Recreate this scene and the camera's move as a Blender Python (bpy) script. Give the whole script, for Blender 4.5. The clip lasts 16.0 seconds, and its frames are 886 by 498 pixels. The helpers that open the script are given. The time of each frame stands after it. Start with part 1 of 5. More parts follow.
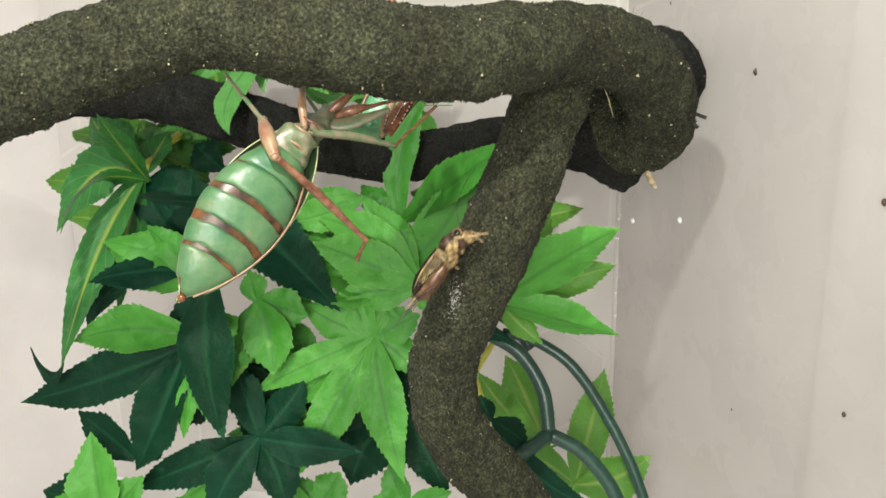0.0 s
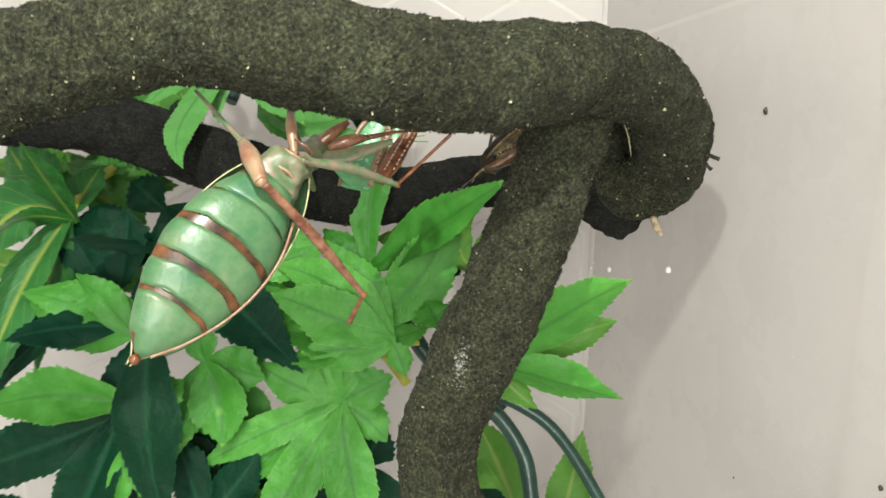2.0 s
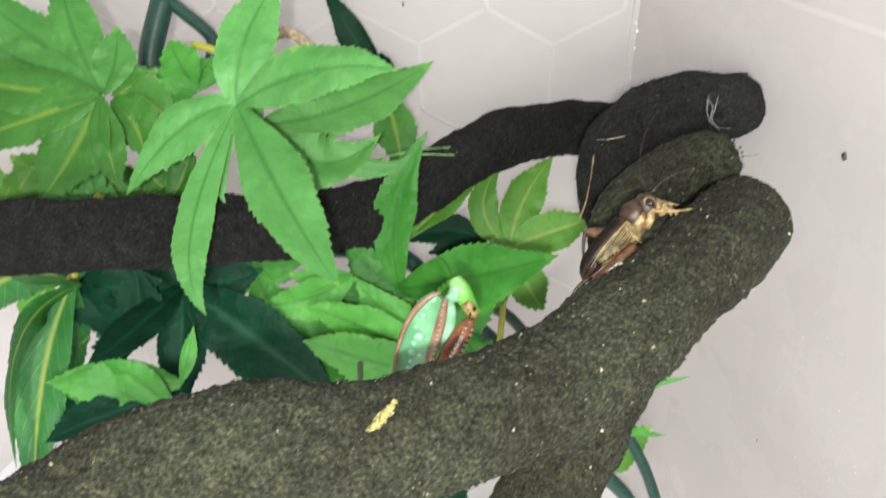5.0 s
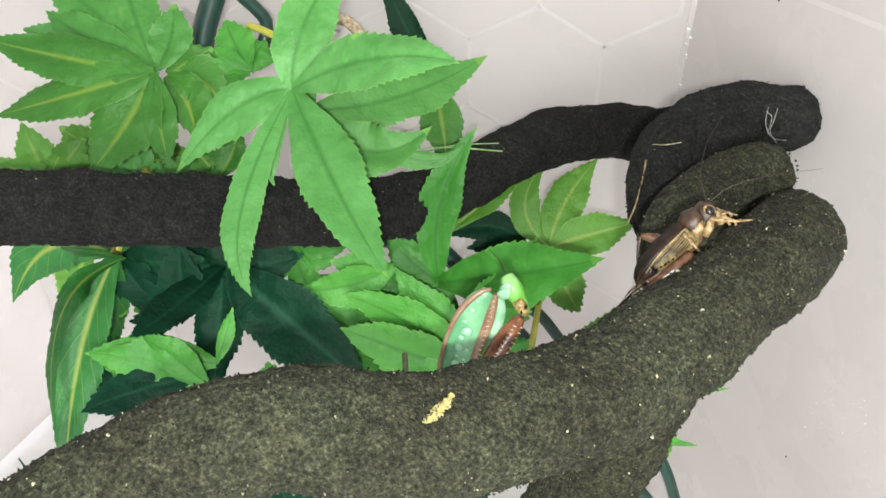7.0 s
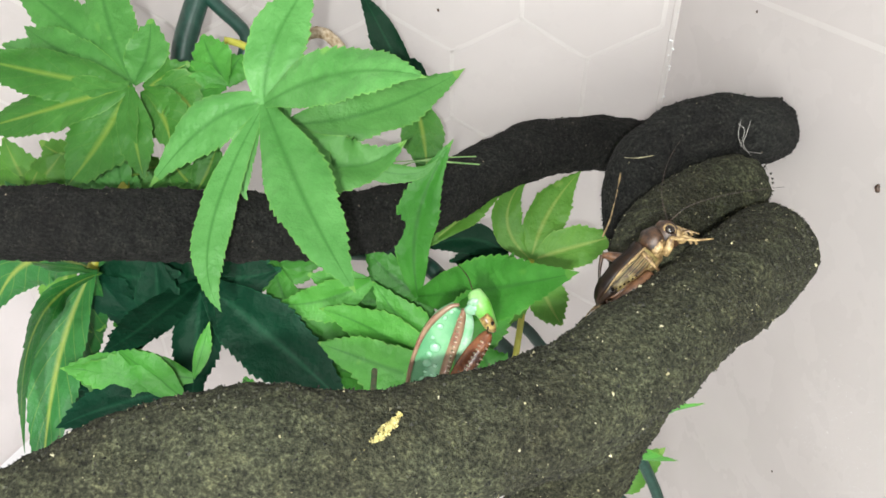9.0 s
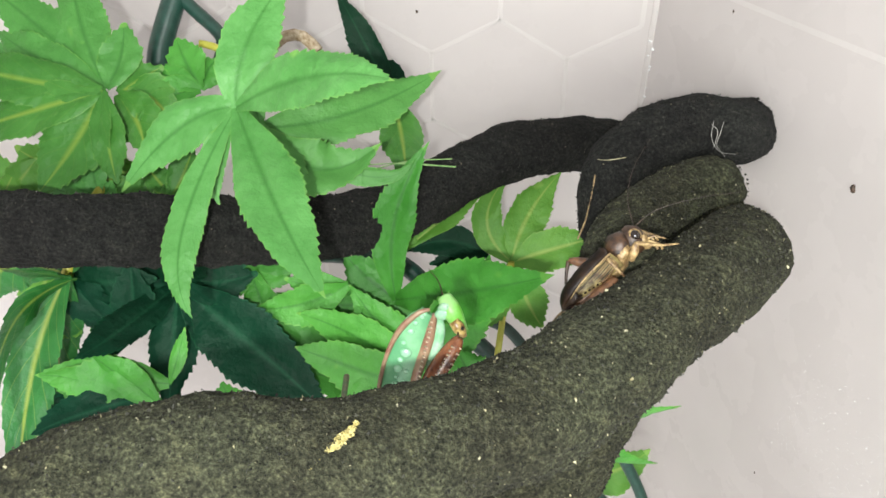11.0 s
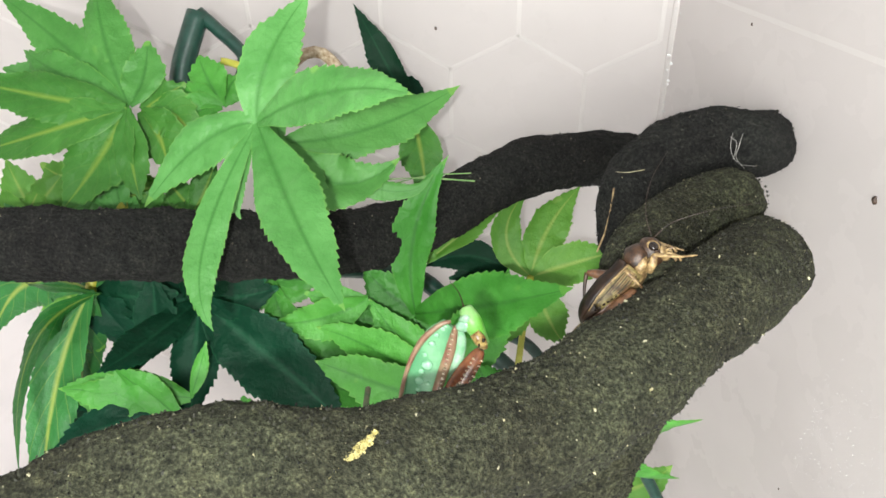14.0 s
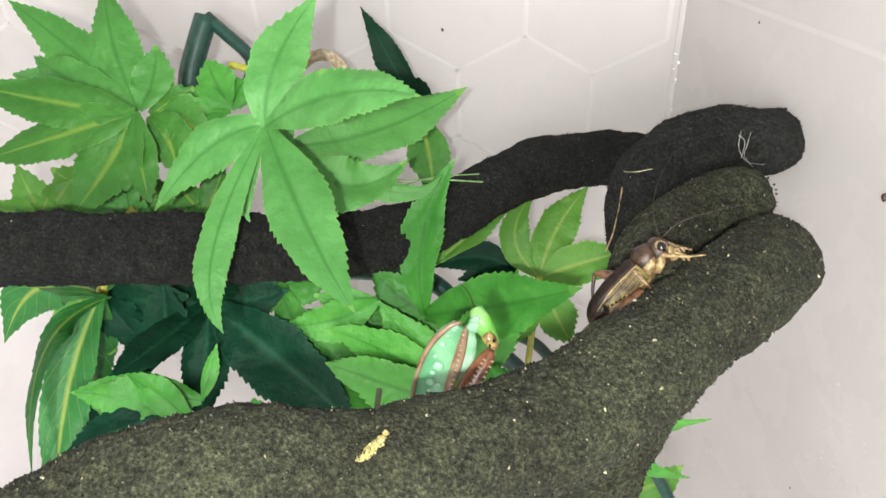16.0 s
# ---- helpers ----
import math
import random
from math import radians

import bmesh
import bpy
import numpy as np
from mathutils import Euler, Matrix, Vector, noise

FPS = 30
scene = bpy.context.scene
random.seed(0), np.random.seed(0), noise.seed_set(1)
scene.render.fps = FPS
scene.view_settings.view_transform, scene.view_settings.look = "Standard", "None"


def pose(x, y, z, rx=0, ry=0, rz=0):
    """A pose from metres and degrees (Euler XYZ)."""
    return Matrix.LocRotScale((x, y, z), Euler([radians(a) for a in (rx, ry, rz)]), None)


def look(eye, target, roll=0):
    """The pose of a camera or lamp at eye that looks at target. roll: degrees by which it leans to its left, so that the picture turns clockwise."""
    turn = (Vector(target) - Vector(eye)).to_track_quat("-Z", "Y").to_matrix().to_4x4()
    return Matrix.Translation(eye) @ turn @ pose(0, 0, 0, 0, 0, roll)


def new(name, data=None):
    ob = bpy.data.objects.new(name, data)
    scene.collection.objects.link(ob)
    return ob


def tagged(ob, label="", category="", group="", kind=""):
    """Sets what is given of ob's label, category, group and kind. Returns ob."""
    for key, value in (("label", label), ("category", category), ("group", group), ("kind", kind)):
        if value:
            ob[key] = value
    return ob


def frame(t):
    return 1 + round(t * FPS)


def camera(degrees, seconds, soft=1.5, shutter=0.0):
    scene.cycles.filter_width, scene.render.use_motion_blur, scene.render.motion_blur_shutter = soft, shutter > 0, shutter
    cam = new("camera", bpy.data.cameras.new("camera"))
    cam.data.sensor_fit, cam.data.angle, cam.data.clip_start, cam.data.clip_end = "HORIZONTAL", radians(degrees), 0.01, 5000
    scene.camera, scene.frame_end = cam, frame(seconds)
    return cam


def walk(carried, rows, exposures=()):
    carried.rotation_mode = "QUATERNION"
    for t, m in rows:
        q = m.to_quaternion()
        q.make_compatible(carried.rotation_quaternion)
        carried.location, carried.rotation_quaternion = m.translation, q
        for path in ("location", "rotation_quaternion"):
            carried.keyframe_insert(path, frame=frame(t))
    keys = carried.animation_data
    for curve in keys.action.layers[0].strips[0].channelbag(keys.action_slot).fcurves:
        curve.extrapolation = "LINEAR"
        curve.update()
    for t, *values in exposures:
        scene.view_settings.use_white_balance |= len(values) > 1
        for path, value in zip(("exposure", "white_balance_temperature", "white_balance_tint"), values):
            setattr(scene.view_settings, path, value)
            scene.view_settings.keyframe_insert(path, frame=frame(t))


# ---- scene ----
cam = camera(53.24, 16.0, soft=1.6, shutter=0.4)
PATH = [
    (0, look((0.0390, 0.1018, 0.2333), (-0.0250, 0.3810, 0.1441), -1.18)),
    (0.5, look((0.0398, 0.1047, 0.2356), (-0.0239, 0.3853, 0.1507), -1.25)),
    (1, look((0.0345, 0.1091, 0.2339), (-0.0259, 0.3919, 0.1541), -0.68)),
    (1.5, look((0.0317, 0.1128, 0.2357), (-0.0236, 0.3970, 0.1572), -0.11)),
    (2, look((0.0143, 0.1261, 0.2271), (-0.0195, 0.4146, 0.1520), 0.79)),
    (2.5, look((-0.0210, 0.1414, 0.2206), (0.0032, 0.4383, 0.1850), 2.72)),
    (2.7, look((-0.0264, 0.1467, 0.2204), (0.0134, 0.4432, 0.1974), 3.11)),
    (3.0, look((-0.0180, 0.1630, 0.2540), (0.0091, 0.4460, 0.1585), 2.30)),
    (3.13, look((-0.0168, 0.1726, 0.2627), (0.0030, 0.4423, 0.1329), 1.79)),
    (3.3, look((-0.0139, 0.1778, 0.2877), (-0.0029, 0.4359, 0.1352), 0.17)),
    (3.5, look((-0.0084, 0.1728, 0.3054), (-0.0037, 0.4307, 0.1523), -0.58)),
    (4, look((-0.0042, 0.1751, 0.3073), (-0.0132, 0.4316, 0.1520), -1.04)),
    (4.5, look((0.0008, 0.1838, 0.3158), (-0.0163, 0.4298, 0.1450), -2.45)),
    (5, look((-0.0085, 0.1923, 0.3227), (-0.0266, 0.4172, 0.1250), -1.96)),
    (5.2, look((-0.0108, 0.1928, 0.3232), (-0.0278, 0.4104, 0.1173), -1.06)),
    (7.3, look((-0.0150, 0.1920, 0.3223), (-0.0392, 0.4159, 0.1240), 0.59)),
    (7.5, look((-0.0131, 0.1926, 0.3226), (-0.0387, 0.4164, 0.1245), 0.29)),
    (8, look((-0.0086, 0.1940, 0.3225), (-0.0346, 0.4180, 0.1246), 0.12)),
    (8.5, look((-0.0077, 0.1944, 0.3223), (-0.0342, 0.4188, 0.1249), -0.05)),
    (9, look((-0.0073, 0.1944, 0.3223), (-0.0342, 0.4196, 0.1260), -0.09)),
    (11.3, look((-0.0017, 0.1966, 0.3221), (-0.0281, 0.4218, 0.1257), -0.43)),
    (11.5, look((-0.0016, 0.1964, 0.3221), (-0.0295, 0.4217, 0.1259), -0.76)),
    (12, look((-0.0020, 0.1968, 0.3218), (-0.0307, 0.4229, 0.1267), -0.89)),
    (12.5, look((-0.0031, 0.1966, 0.3221), (-0.0332, 0.4239, 0.1285), -1.15)),
    (13, look((-0.0011, 0.1959, 0.3222), (-0.0329, 0.4243, 0.1302), -1.35)),
    (13.5, look((-0.0014, 0.1958, 0.3222), (-0.0342, 0.4242, 0.1305), -1.53)),
    (14, look((-0.0017, 0.1953, 0.3216), (-0.0353, 0.4238, 0.1301), -1.67)),
    (14.5, look((-0.0015, 0.1945, 0.3212), (-0.0364, 0.4231, 0.1300), -1.90)),
    (15, look((-0.0015, 0.1944, 0.3207), (-0.0373, 0.4233, 0.1301), -2.09)),
    (15.5, look((-0.0017, 0.1944, 0.3210), (-0.0378, 0.4233, 0.1305), -2.30)),
    (16, look((-0.0017, 0.1950, 0.3218), (-0.0382, 0.4234, 0.1307), -2.61)),
]

walk(cam, PATH, [(0, -0.34, 6750, 9), (1.8, -0.34, 6700, 10), (2.5, -0.02, 6400, 2), (3.0, -0.02, 6350, 2), (3.5, -0.1, 6250, 7), (4.5, -0.18, 6250, 9), (5.0, -0.04, 6280, 13), (16, 0.02, 6320, 13)])

# ---- light ----
world = bpy.data.worlds.new("room_air")
scene.world = world
world.use_nodes = True
world.node_tree.nodes["Background"].inputs[0].default_value = (0.94, 0.95, 0.92, 1)
world.node_tree.nodes["Background"].inputs[1].default_value = 0.85


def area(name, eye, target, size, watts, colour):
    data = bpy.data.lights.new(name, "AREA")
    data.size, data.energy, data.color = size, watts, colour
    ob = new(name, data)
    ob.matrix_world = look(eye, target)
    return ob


area("led_lamp", (-0.0095, 0.143, 0.3500), (-0.03, 0.33, 0.19), 0.006, 0.9, (0.98, 1.0, 0.93))
# soft fill added in front to lift the low views; no known source
area("front_fill", (0.1, -0.62, 0.45), (0.0, 0.35, 0.15), 0.45, 13.5, (0.98, 0.99, 0.93))

area("window_light", (-0.75, 0.42, 0.22), (-0.25, 0.33, 0.18), 0.5, 5.0, (0.92, 0.95, 1.0))


# ---- materials ----
def material(name, colour, rough=0.6, metal=0.0):
    m = bpy.data.materials.new(name)
    m.use_nodes = True
    b = m.node_tree.nodes["Principled BSDF"]
    b.inputs["Base Color"].default_value = (*colour, 1)
    b.inputs["Roughness"].default_value = rough
    b.inputs["Metallic"].default_value = metal
    return m


class Nodes:
    """Short forms for wiring a node material."""

    def __init__(self, m):
        self.tree, self.bsdf = m.node_tree, m.node_tree.nodes["Principled BSDF"]

    def add(self, kind, **values):
        n = self.tree.nodes.new(kind)
        for k, v in values.items():
            n.inputs[k.replace("_", " ")].default_value = v
        return n

    def link(self, a, b):
        self.tree.links.new(a, b)

    def noise(self, scale, detail=4.0, rough=0.6):
        n = self.add("ShaderNodeTexNoise", Scale=scale, Detail=detail, Roughness=rough)
        self.link(self.coords(), n.inputs["Vector"])
        return n.outputs["Fac"]

    def coords(self):
        return self.add("ShaderNodeTexCoord").outputs["Object"]

    def ramp(self, fac, stops):
        n = self.tree.nodes.new("ShaderNodeValToRGB")
        e = n.color_ramp.elements
        while len(e) < len(stops):
            e.new(0.5)
        for el, (p, c) in zip(e, stops):
            el.position, el.color = p, (*c, 1) if len(c) == 3 else c
        self.link(fac, n.inputs["Fac"])
        return n.outputs["Color"]

    def mix(self, fac, a, b):
        n = self.tree.nodes.new("ShaderNodeMix")
        n.data_type = "RGBA"
        for sock, v in ((n.inputs["Factor"], fac), (n.inputs["A"], a), (n.inputs["B"], b)):
            if isinstance(v, (float, int)):
                sock.default_value = v
            elif isinstance(v, tuple):
                sock.default_value = (*v, 1)
            else:
                self.link(v, sock)
        return n.outputs["Result"]

    def maths(self, op, a, b=0.0):
        n = self.tree.nodes.new("ShaderNodeMath")
        n.operation = op
        for sock, v in ((n.inputs[0], a), (n.inputs[1], b)):
            if isinstance(v, (float, int)):
                sock.default_value = v
            else:
                self.link(v, sock)
        return n.outputs[0]

    def attribute(self, name):
        n = self.tree.nodes.new("ShaderNodeAttribute")
        n.attribute_name = name
        return n.outputs["Fac"]

    def bump(self, height, strength, distance):
        n = self.add("ShaderNodeBump", Strength=strength, Distance=distance)
        self.link(height, n.inputs["Height"])
        self.link(n.outputs["Normal"], self.bsdf.inputs["Normal"])

    def base(self, colour):
        self.link(colour, self.bsdf.inputs["Base Color"])


def bark_material(name, low, mid, high):
    """Foam rubbed with black and olive grit: coarse mottling over fine grain."""
    m = material(name, mid, 0.95)
    n = Nodes(m)
    grain = n.noise(1500, 6, 0.75)
    colour = n.ramp(grain, [(0.36, low), (0.52, mid), (0.66, high), (0.82, tuple(min(1, 2.2 * v) for v in high))])
    patch = n.ramp(n.noise(330, 4, 0.7), [(0.34, (0.55, 0.54, 0.52)), (0.52, (0.95, 0.95, 0.9)), (0.7, (1.35, 1.32, 1.15))])
    broad = n.ramp(n.noise(55, 3), [(0.35, (0.8, 0.76, 0.72)), (0.65, (1.15, 1.18, 1.1))])
    for layer in (patch, broad):
        mul = n.tree.nodes.new("ShaderNodeMix")
        mul.data_type, mul.blend_type = "RGBA", "MULTIPLY"
        mul.inputs["Factor"].default_value = 1
        n.link(colour, mul.inputs["A"])
        n.link(layer, mul.inputs["B"])
        colour = mul.outputs["Result"]
    n.base(colour)
    n.bump(n.maths("ADD", grain, n.maths("MULTIPLY", n.noise(480, 4, 0.65), 1.8)), 1.0, 0.0013)
    n.bsdf.inputs["Specular IOR Level"].default_value = 0.2
    return m


def grit_material(name, stops):
    """Loose grains, each with a tone of its own."""
    m = material(name, stops[0][1], 0.9)
    n = Nodes(m)
    pick = n.tree.nodes.new("ShaderNodeNewGeometry").outputs["Random Per Island"]
    ramp = n.ramp(pick, stops)
    ramp.node.color_ramp.interpolation = "CONSTANT"
    n.base(ramp)
    n.bsdf.inputs["Specular IOR Level"].default_value = 0.25
    return m


def leaf_material(name, low, high, rib, rough, edge, veins=0.09, gloss=0.35):
    """Printed fabric: two greens, paler midrib and side veins, a fine weave."""
    m = material(name, low, rough)
    n = Nodes(m)
    across, along = n.attribute("across"), n.attribute("along")
    tone = n.mix(n.ramp(n.maths("ADD", n.maths("MULTIPLY", n.noise(160, 5, 0.7), 0.5), n.maths("MULTIPLY", n.noise(52, 3, 0.6), 0.5)), [(0.34, (0, 0, 0)), (0.64, (1, 1, 1))]), low, high)
    slant = n.maths("SUBTRACT", n.maths("MULTIPLY", along, 7.0), n.maths("MULTIPLY", across, 1.9))
    side = n.maths("LESS_THAN", n.maths("ABSOLUTE", n.maths("SUBTRACT", n.maths("FRACT", slant), 0.5)), 0.04)
    tone = n.mix(n.maths("MULTIPLY", side, veins), tone, rib)
    mid = n.maths("MAXIMUM", n.maths("SUBTRACT", 1.0, n.maths("DIVIDE", across, n.maths("SUBTRACT", 0.2, n.maths("MULTIPLY", along, 0.12)))), 0.0)
    tone = n.mix(n.maths("MULTIPLY", mid, 0.75), tone, rib)
    fray = n.maths("MULTIPLY", n.maths("GREATER_THAN", n.maths("ADD", across, n.maths("MULTIPLY", n.noise(900, 2), 0.16)), 1.04), 0.3)
    tone = n.mix(fray, tone, edge)
    tips = n.maths("GREATER_THAN", n.maths("ADD", along, n.maths("MULTIPLY", n.noise(75, 2), 0.3)), 1.115)
    tone = n.mix(n.maths("MULTIPLY", tips, 0.5), tone, edge)
    worn = n.ramp(n.noise(70, 2), [(0.69, (0, 0, 0)), (0.73, (1, 1, 1))])
    tone = n.mix(n.maths("MULTIPLY", worn, 0.55), tone, edge)
    vary = n.maths("ADD", n.maths("MULTIPLY", n.attribute("print_tone"), 0.45), n.maths("MULTIPLY", n.add("ShaderNodeObjectInfo").outputs["Random"], 0.35))
    shade = n.ramp(vary, [(0.1, (0.62, 0.74, 0.62)), (0.45, (0.95, 0.97, 0.95)), (0.8, (1.2, 1.1, 1.25))])
    dye = n.tree.nodes.new("ShaderNodeMix")
    dye.data_type, dye.blend_type = "RGBA", "MULTIPLY"
    dye.inputs["Factor"].default_value = 1
    n.link(tone, dye.inputs["A"])
    n.link(shade, dye.inputs["B"])
    tone = dye.outputs["Result"]
    n.base(tone)
    weave = n.noise(3500, 2)
    crease = n.maths("MULTIPLY", n.noise(230, 3), 4.0)
    n.bump(n.maths("ADD", n.maths("ADD", n.maths("MULTIPLY", weave, 0.4), n.maths("MULTIPLY", side, 0.5)), crease), 0.4, 0.0006)
    see = n.add("ShaderNodeBsdfTranslucent")
    n.link(tone, see.inputs["Color"])
    both = n.tree.nodes.new("ShaderNodeMixShader")
    both.inputs[0].default_value = 0.22
    n.link(n.bsdf.outputs[0], both.inputs[1])
    n.link(see.outputs[0], both.inputs[2])
    n.link(both.outputs[0], n.tree.nodes["Material Output"].inputs["Surface"])
    n.bsdf.inputs["Specular IOR Level"].default_value = gloss
    return m


def plastic_material(name, low, high):
    """Milky plastic: part of the room's light comes through it."""
    m = material(name, low, 0.3)
    n = Nodes(m)
    cloud = n.ramp(n.noise(14, 4), [(0.3, low), (0.7, high)])
    spot = n.ramp(n.noise(700, 2), [(0.72, (0, 0, 0)), (0.8, (1, 1, 1))])
    tone = n.mix(n.maths("MULTIPLY", spot, 0.12), cloud, (0.85, 0.85, 0.85))
    n.base(tone)
    n.link(n.ramp(n.noise(40, 4), [(0.3, (0.2, 0.2, 0.2)), (0.7, (0.36, 0.36, 0.36))]), n.bsdf.inputs["Roughness"])
    n.bump(n.noise(60, 3), 0.1, 0.001)
    n.bsdf.inputs["Specular IOR Level"].default_value = 0.35
    see = n.add("ShaderNodeBsdfTranslucent")
    n.link(tone, see.inputs["Color"])
    both = n.tree.nodes.new("ShaderNodeMixShader")
    both.inputs[0].default_value = 0.64
    n.link(n.bsdf.outputs[0], both.inputs[1])
    n.link(see.outputs[0], both.inputs[2])
    n.link(both.outputs[0], n.tree.nodes["Material Output"].inputs["Surface"])
    return m


def speckled(name, low, high, scale, rough, bump=0.3):
    m = material(name, low, rough)
    n = Nodes(m)
    f = n.noise(scale, 4)
    n.base(n.mix(n.ramp(f, [(0.35, (0, 0, 0)), (0.65, (1, 1, 1))]), low, high))
    n.bump(f, bump, 0.0003)
    return m


def belly_material():
    """Thin insect skin: green shot with teal, rose and yellow, with a wet sheen."""
    m = material("mantis_green", (0.1, 0.3, 0.13), 0.37)
    n = Nodes(m)
    tone = n.ramp(n.noise(170, 5, 0.7), [(0.3, (0.022, 0.095, 0.048)), (0.45, (0.048, 0.125, 0.05)), (0.6, (0.078, 0.15, 0.066)), (0.74, (0.14, 0.15, 0.088))])
    rosy = n.ramp(n.noise(60, 3), [(0.58, (0, 0, 0)), (0.72, (1, 1, 1))])
    tone = n.mix(n.maths("MULTIPLY", rosy, 0.35), tone, (0.2, 0.16, 0.1))
    n.base(tone)
    n.bump(n.noise(500, 4), 0.35, 0.0004)
    return m


bark = bark_material("foam_bark", (0.012, 0.013, 0.009), (0.05, 0.053, 0.034), (0.13, 0.135, 0.086))
# darkened copy of foam_bark: the back vine's shade is put into its colour
dimmed_bark = bark_material("dimmed_foam_bark", (0.006, 0.006, 0.0065), (0.018, 0.0185, 0.018), (0.041, 0.041, 0.039))
front_grit = grit_material("olive_grit", [(0.0, (0.010, 0.010, 0.008)), (0.45, (0.030, 0.031, 0.021)), (0.8, (0.065, 0.066, 0.042)), (0.955, (0.15, 0.14, 0.08)), (0.985, (0.36, 0.34, 0.22))])
# grains darkened in the same way, to go with the back vine
back_grit = grit_material("dimmed_grit", [(0.0, (0.006, 0.006, 0.006)), (0.5, (0.016, 0.015, 0.014)), (0.9, (0.04, 0.036, 0.03)), (0.99, (0.2, 0.17, 0.12))])
light = leaf_material("leaf_light", (0.056, 0.215, 0.038), (0.108, 0.315, 0.078), (0.03, 0.145, 0.018), 0.5, (0.2, 0.4, 0.07))
mid_green = leaf_material("leaf_mid", (0.046, 0.185, 0.028), (0.088, 0.27, 0.055), (0.03, 0.14, 0.018), 0.5, (0.2, 0.4, 0.07))
fresh = leaf_material("leaf_fresh", (0.04, 0.21, 0.019), (0.085, 0.315, 0.045), (0.03, 0.15, 0.018), 0.48, (0.2, 0.42, 0.07))
ribbed = leaf_material("leaf_ribbed", (0.036, 0.155, 0.016), (0.07, 0.225, 0.034), (0.25, 0.34, 0.05), 0.5, (0.2, 0.36, 0.09))
pale = leaf_material("leaf_pale", (0.07, 0.22, 0.02), (0.115, 0.29, 0.038), (0.28, 0.38, 0.08), 0.5, (0.3, 0.46, 0.1))
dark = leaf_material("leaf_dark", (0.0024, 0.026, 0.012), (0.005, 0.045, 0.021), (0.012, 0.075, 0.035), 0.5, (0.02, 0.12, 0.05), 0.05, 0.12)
vein = leaf_material("leaf_veined", (0.012, 0.11, 0.02), (0.03, 0.17, 0.03), (0.3, 0.36, 0.06), 0.45, (0.06, 0.25, 0.06), 0.2)
plastic = plastic_material("clouded_plastic", (0.70, 0.665, 0.645), (0.77, 0.735, 0.715))
rib_plastic = plastic_material("rib_plastic", (0.79, 0.765, 0.745), (0.83, 0.805, 0.785))
floor_white = speckled("white_table", (0.6, 0.58, 0.56), (0.7, 0.68, 0.66), 30, 0.5, 0.05)
water = material("water_drop", (0.75, 0.75, 0.74), 0.04)
rod_green = speckled("rod_green", (0.006, 0.03, 0.02), (0.012, 0.05, 0.035), 600, 0.35)
stem_yellow = speckled("stem_yellow", (0.35, 0.33, 0.03), (0.42, 0.42, 0.06), 500, 0.45)
thread_green = speckled("thread_green", (0.09, 0.2, 0.05), (0.2, 0.32, 0.11), 900, 0.6)
torn_foam = speckled("torn_foam", (0.2, 0.13, 0.06), (0.5, 0.42, 0.3), 700, 0.9)
scar_grey = speckled("scar_grey", (0.13, 0.125, 0.115), (0.33, 0.32, 0.29), 900, 0.9)
scrape = speckled("pale_scrape", (0.26, 0.22, 0.06), (0.52, 0.46, 0.2), 1500, 0.9)
flake = speckled("pale_flake", (0.28, 0.25, 0.12), (0.5, 0.47, 0.3), 900, 0.8)
grain_dark = speckled("dark_grain", (0.01, 0.011, 0.008), (0.05, 0.05, 0.035), 900, 0.95)
mantis_green = belly_material()
arm_green = speckled("arm_green", (0.08, 0.27, 0.12), (0.17, 0.4, 0.2), 220, 0.35, 0.3)
gold = speckled("mouth_gold", (0.14, 0.07, 0.015), (0.55, 0.42, 0.14), 900, 0.35)
mantis_bright = speckled("mantis_bright_green", (0.12, 0.4, 0.04), (0.24, 0.46, 0.16), 300, 0.45, 0.2)
mantis_brown = speckled("mantis_brown", (0.06, 0.016, 0.007), (0.22, 0.08, 0.03), 500, 0.25, 0.2)
belly_dark = speckled("belly_dark_brown", (0.018, 0.008, 0.005), (0.15, 0.06, 0.02), 300, 0.3, 0.2)
leg_red = speckled("leg_red_brown", (0.10, 0.032, 0.016), (0.24, 0.115, 0.065), 500, 0.25, 0.2)
mantis_pink = speckled("mantis_pink_brown", (0.2, 0.09, 0.055), (0.27, 0.19, 0.11), 350, 0.35, 0.2)
mantis_grey = speckled("mantis_grey_green", (0.05, 0.115, 0.045), (0.19, 0.135, 0.095), 480, 0.4, 0.3)
cream = speckled("cream_rim", (0.3, 0.32, 0.15), (0.5, 0.46, 0.26), 500, 0.35)
eye_green = speckled("eye_green", (0.16, 0.38, 0.2), (0.34, 0.52, 0.36), 600, 0.2)
white_bead = speckled("pale_bead", (0.2, 0.48, 0.28), (0.34, 0.58, 0.38), 900, 0.25)
spine_white = material("spine_pale", (0.6, 0.48, 0.36), 0.3)
black_gloss = material("black_gloss", (0.012, 0.008, 0.006), 0.08)
cricket_brown = speckled("cricket_brown", (0.008, 0.004, 0.002), (0.062, 0.028, 0.011), 1000, 0.5, 0.4)
cricket_tan = speckled("cricket_tan", (0.075, 0.038, 0.014), (0.36, 0.255, 0.11), 1100, 0.5, 0.4)
thigh_brown = speckled("thigh_brown", (0.04, 0.016, 0.007), (0.15, 0.07, 0.03), 800, 0.35, 0.2)
wing_tan = speckled("wing_tan", (0.075, 0.05, 0.018), (0.34, 0.27, 0.1), 700, 0.5, 0.3)
wing_dark = speckled("wing_dark", (0.008, 0.004, 0.002), (0.038, 0.019, 0.009), 600, 0.45, 0.3)


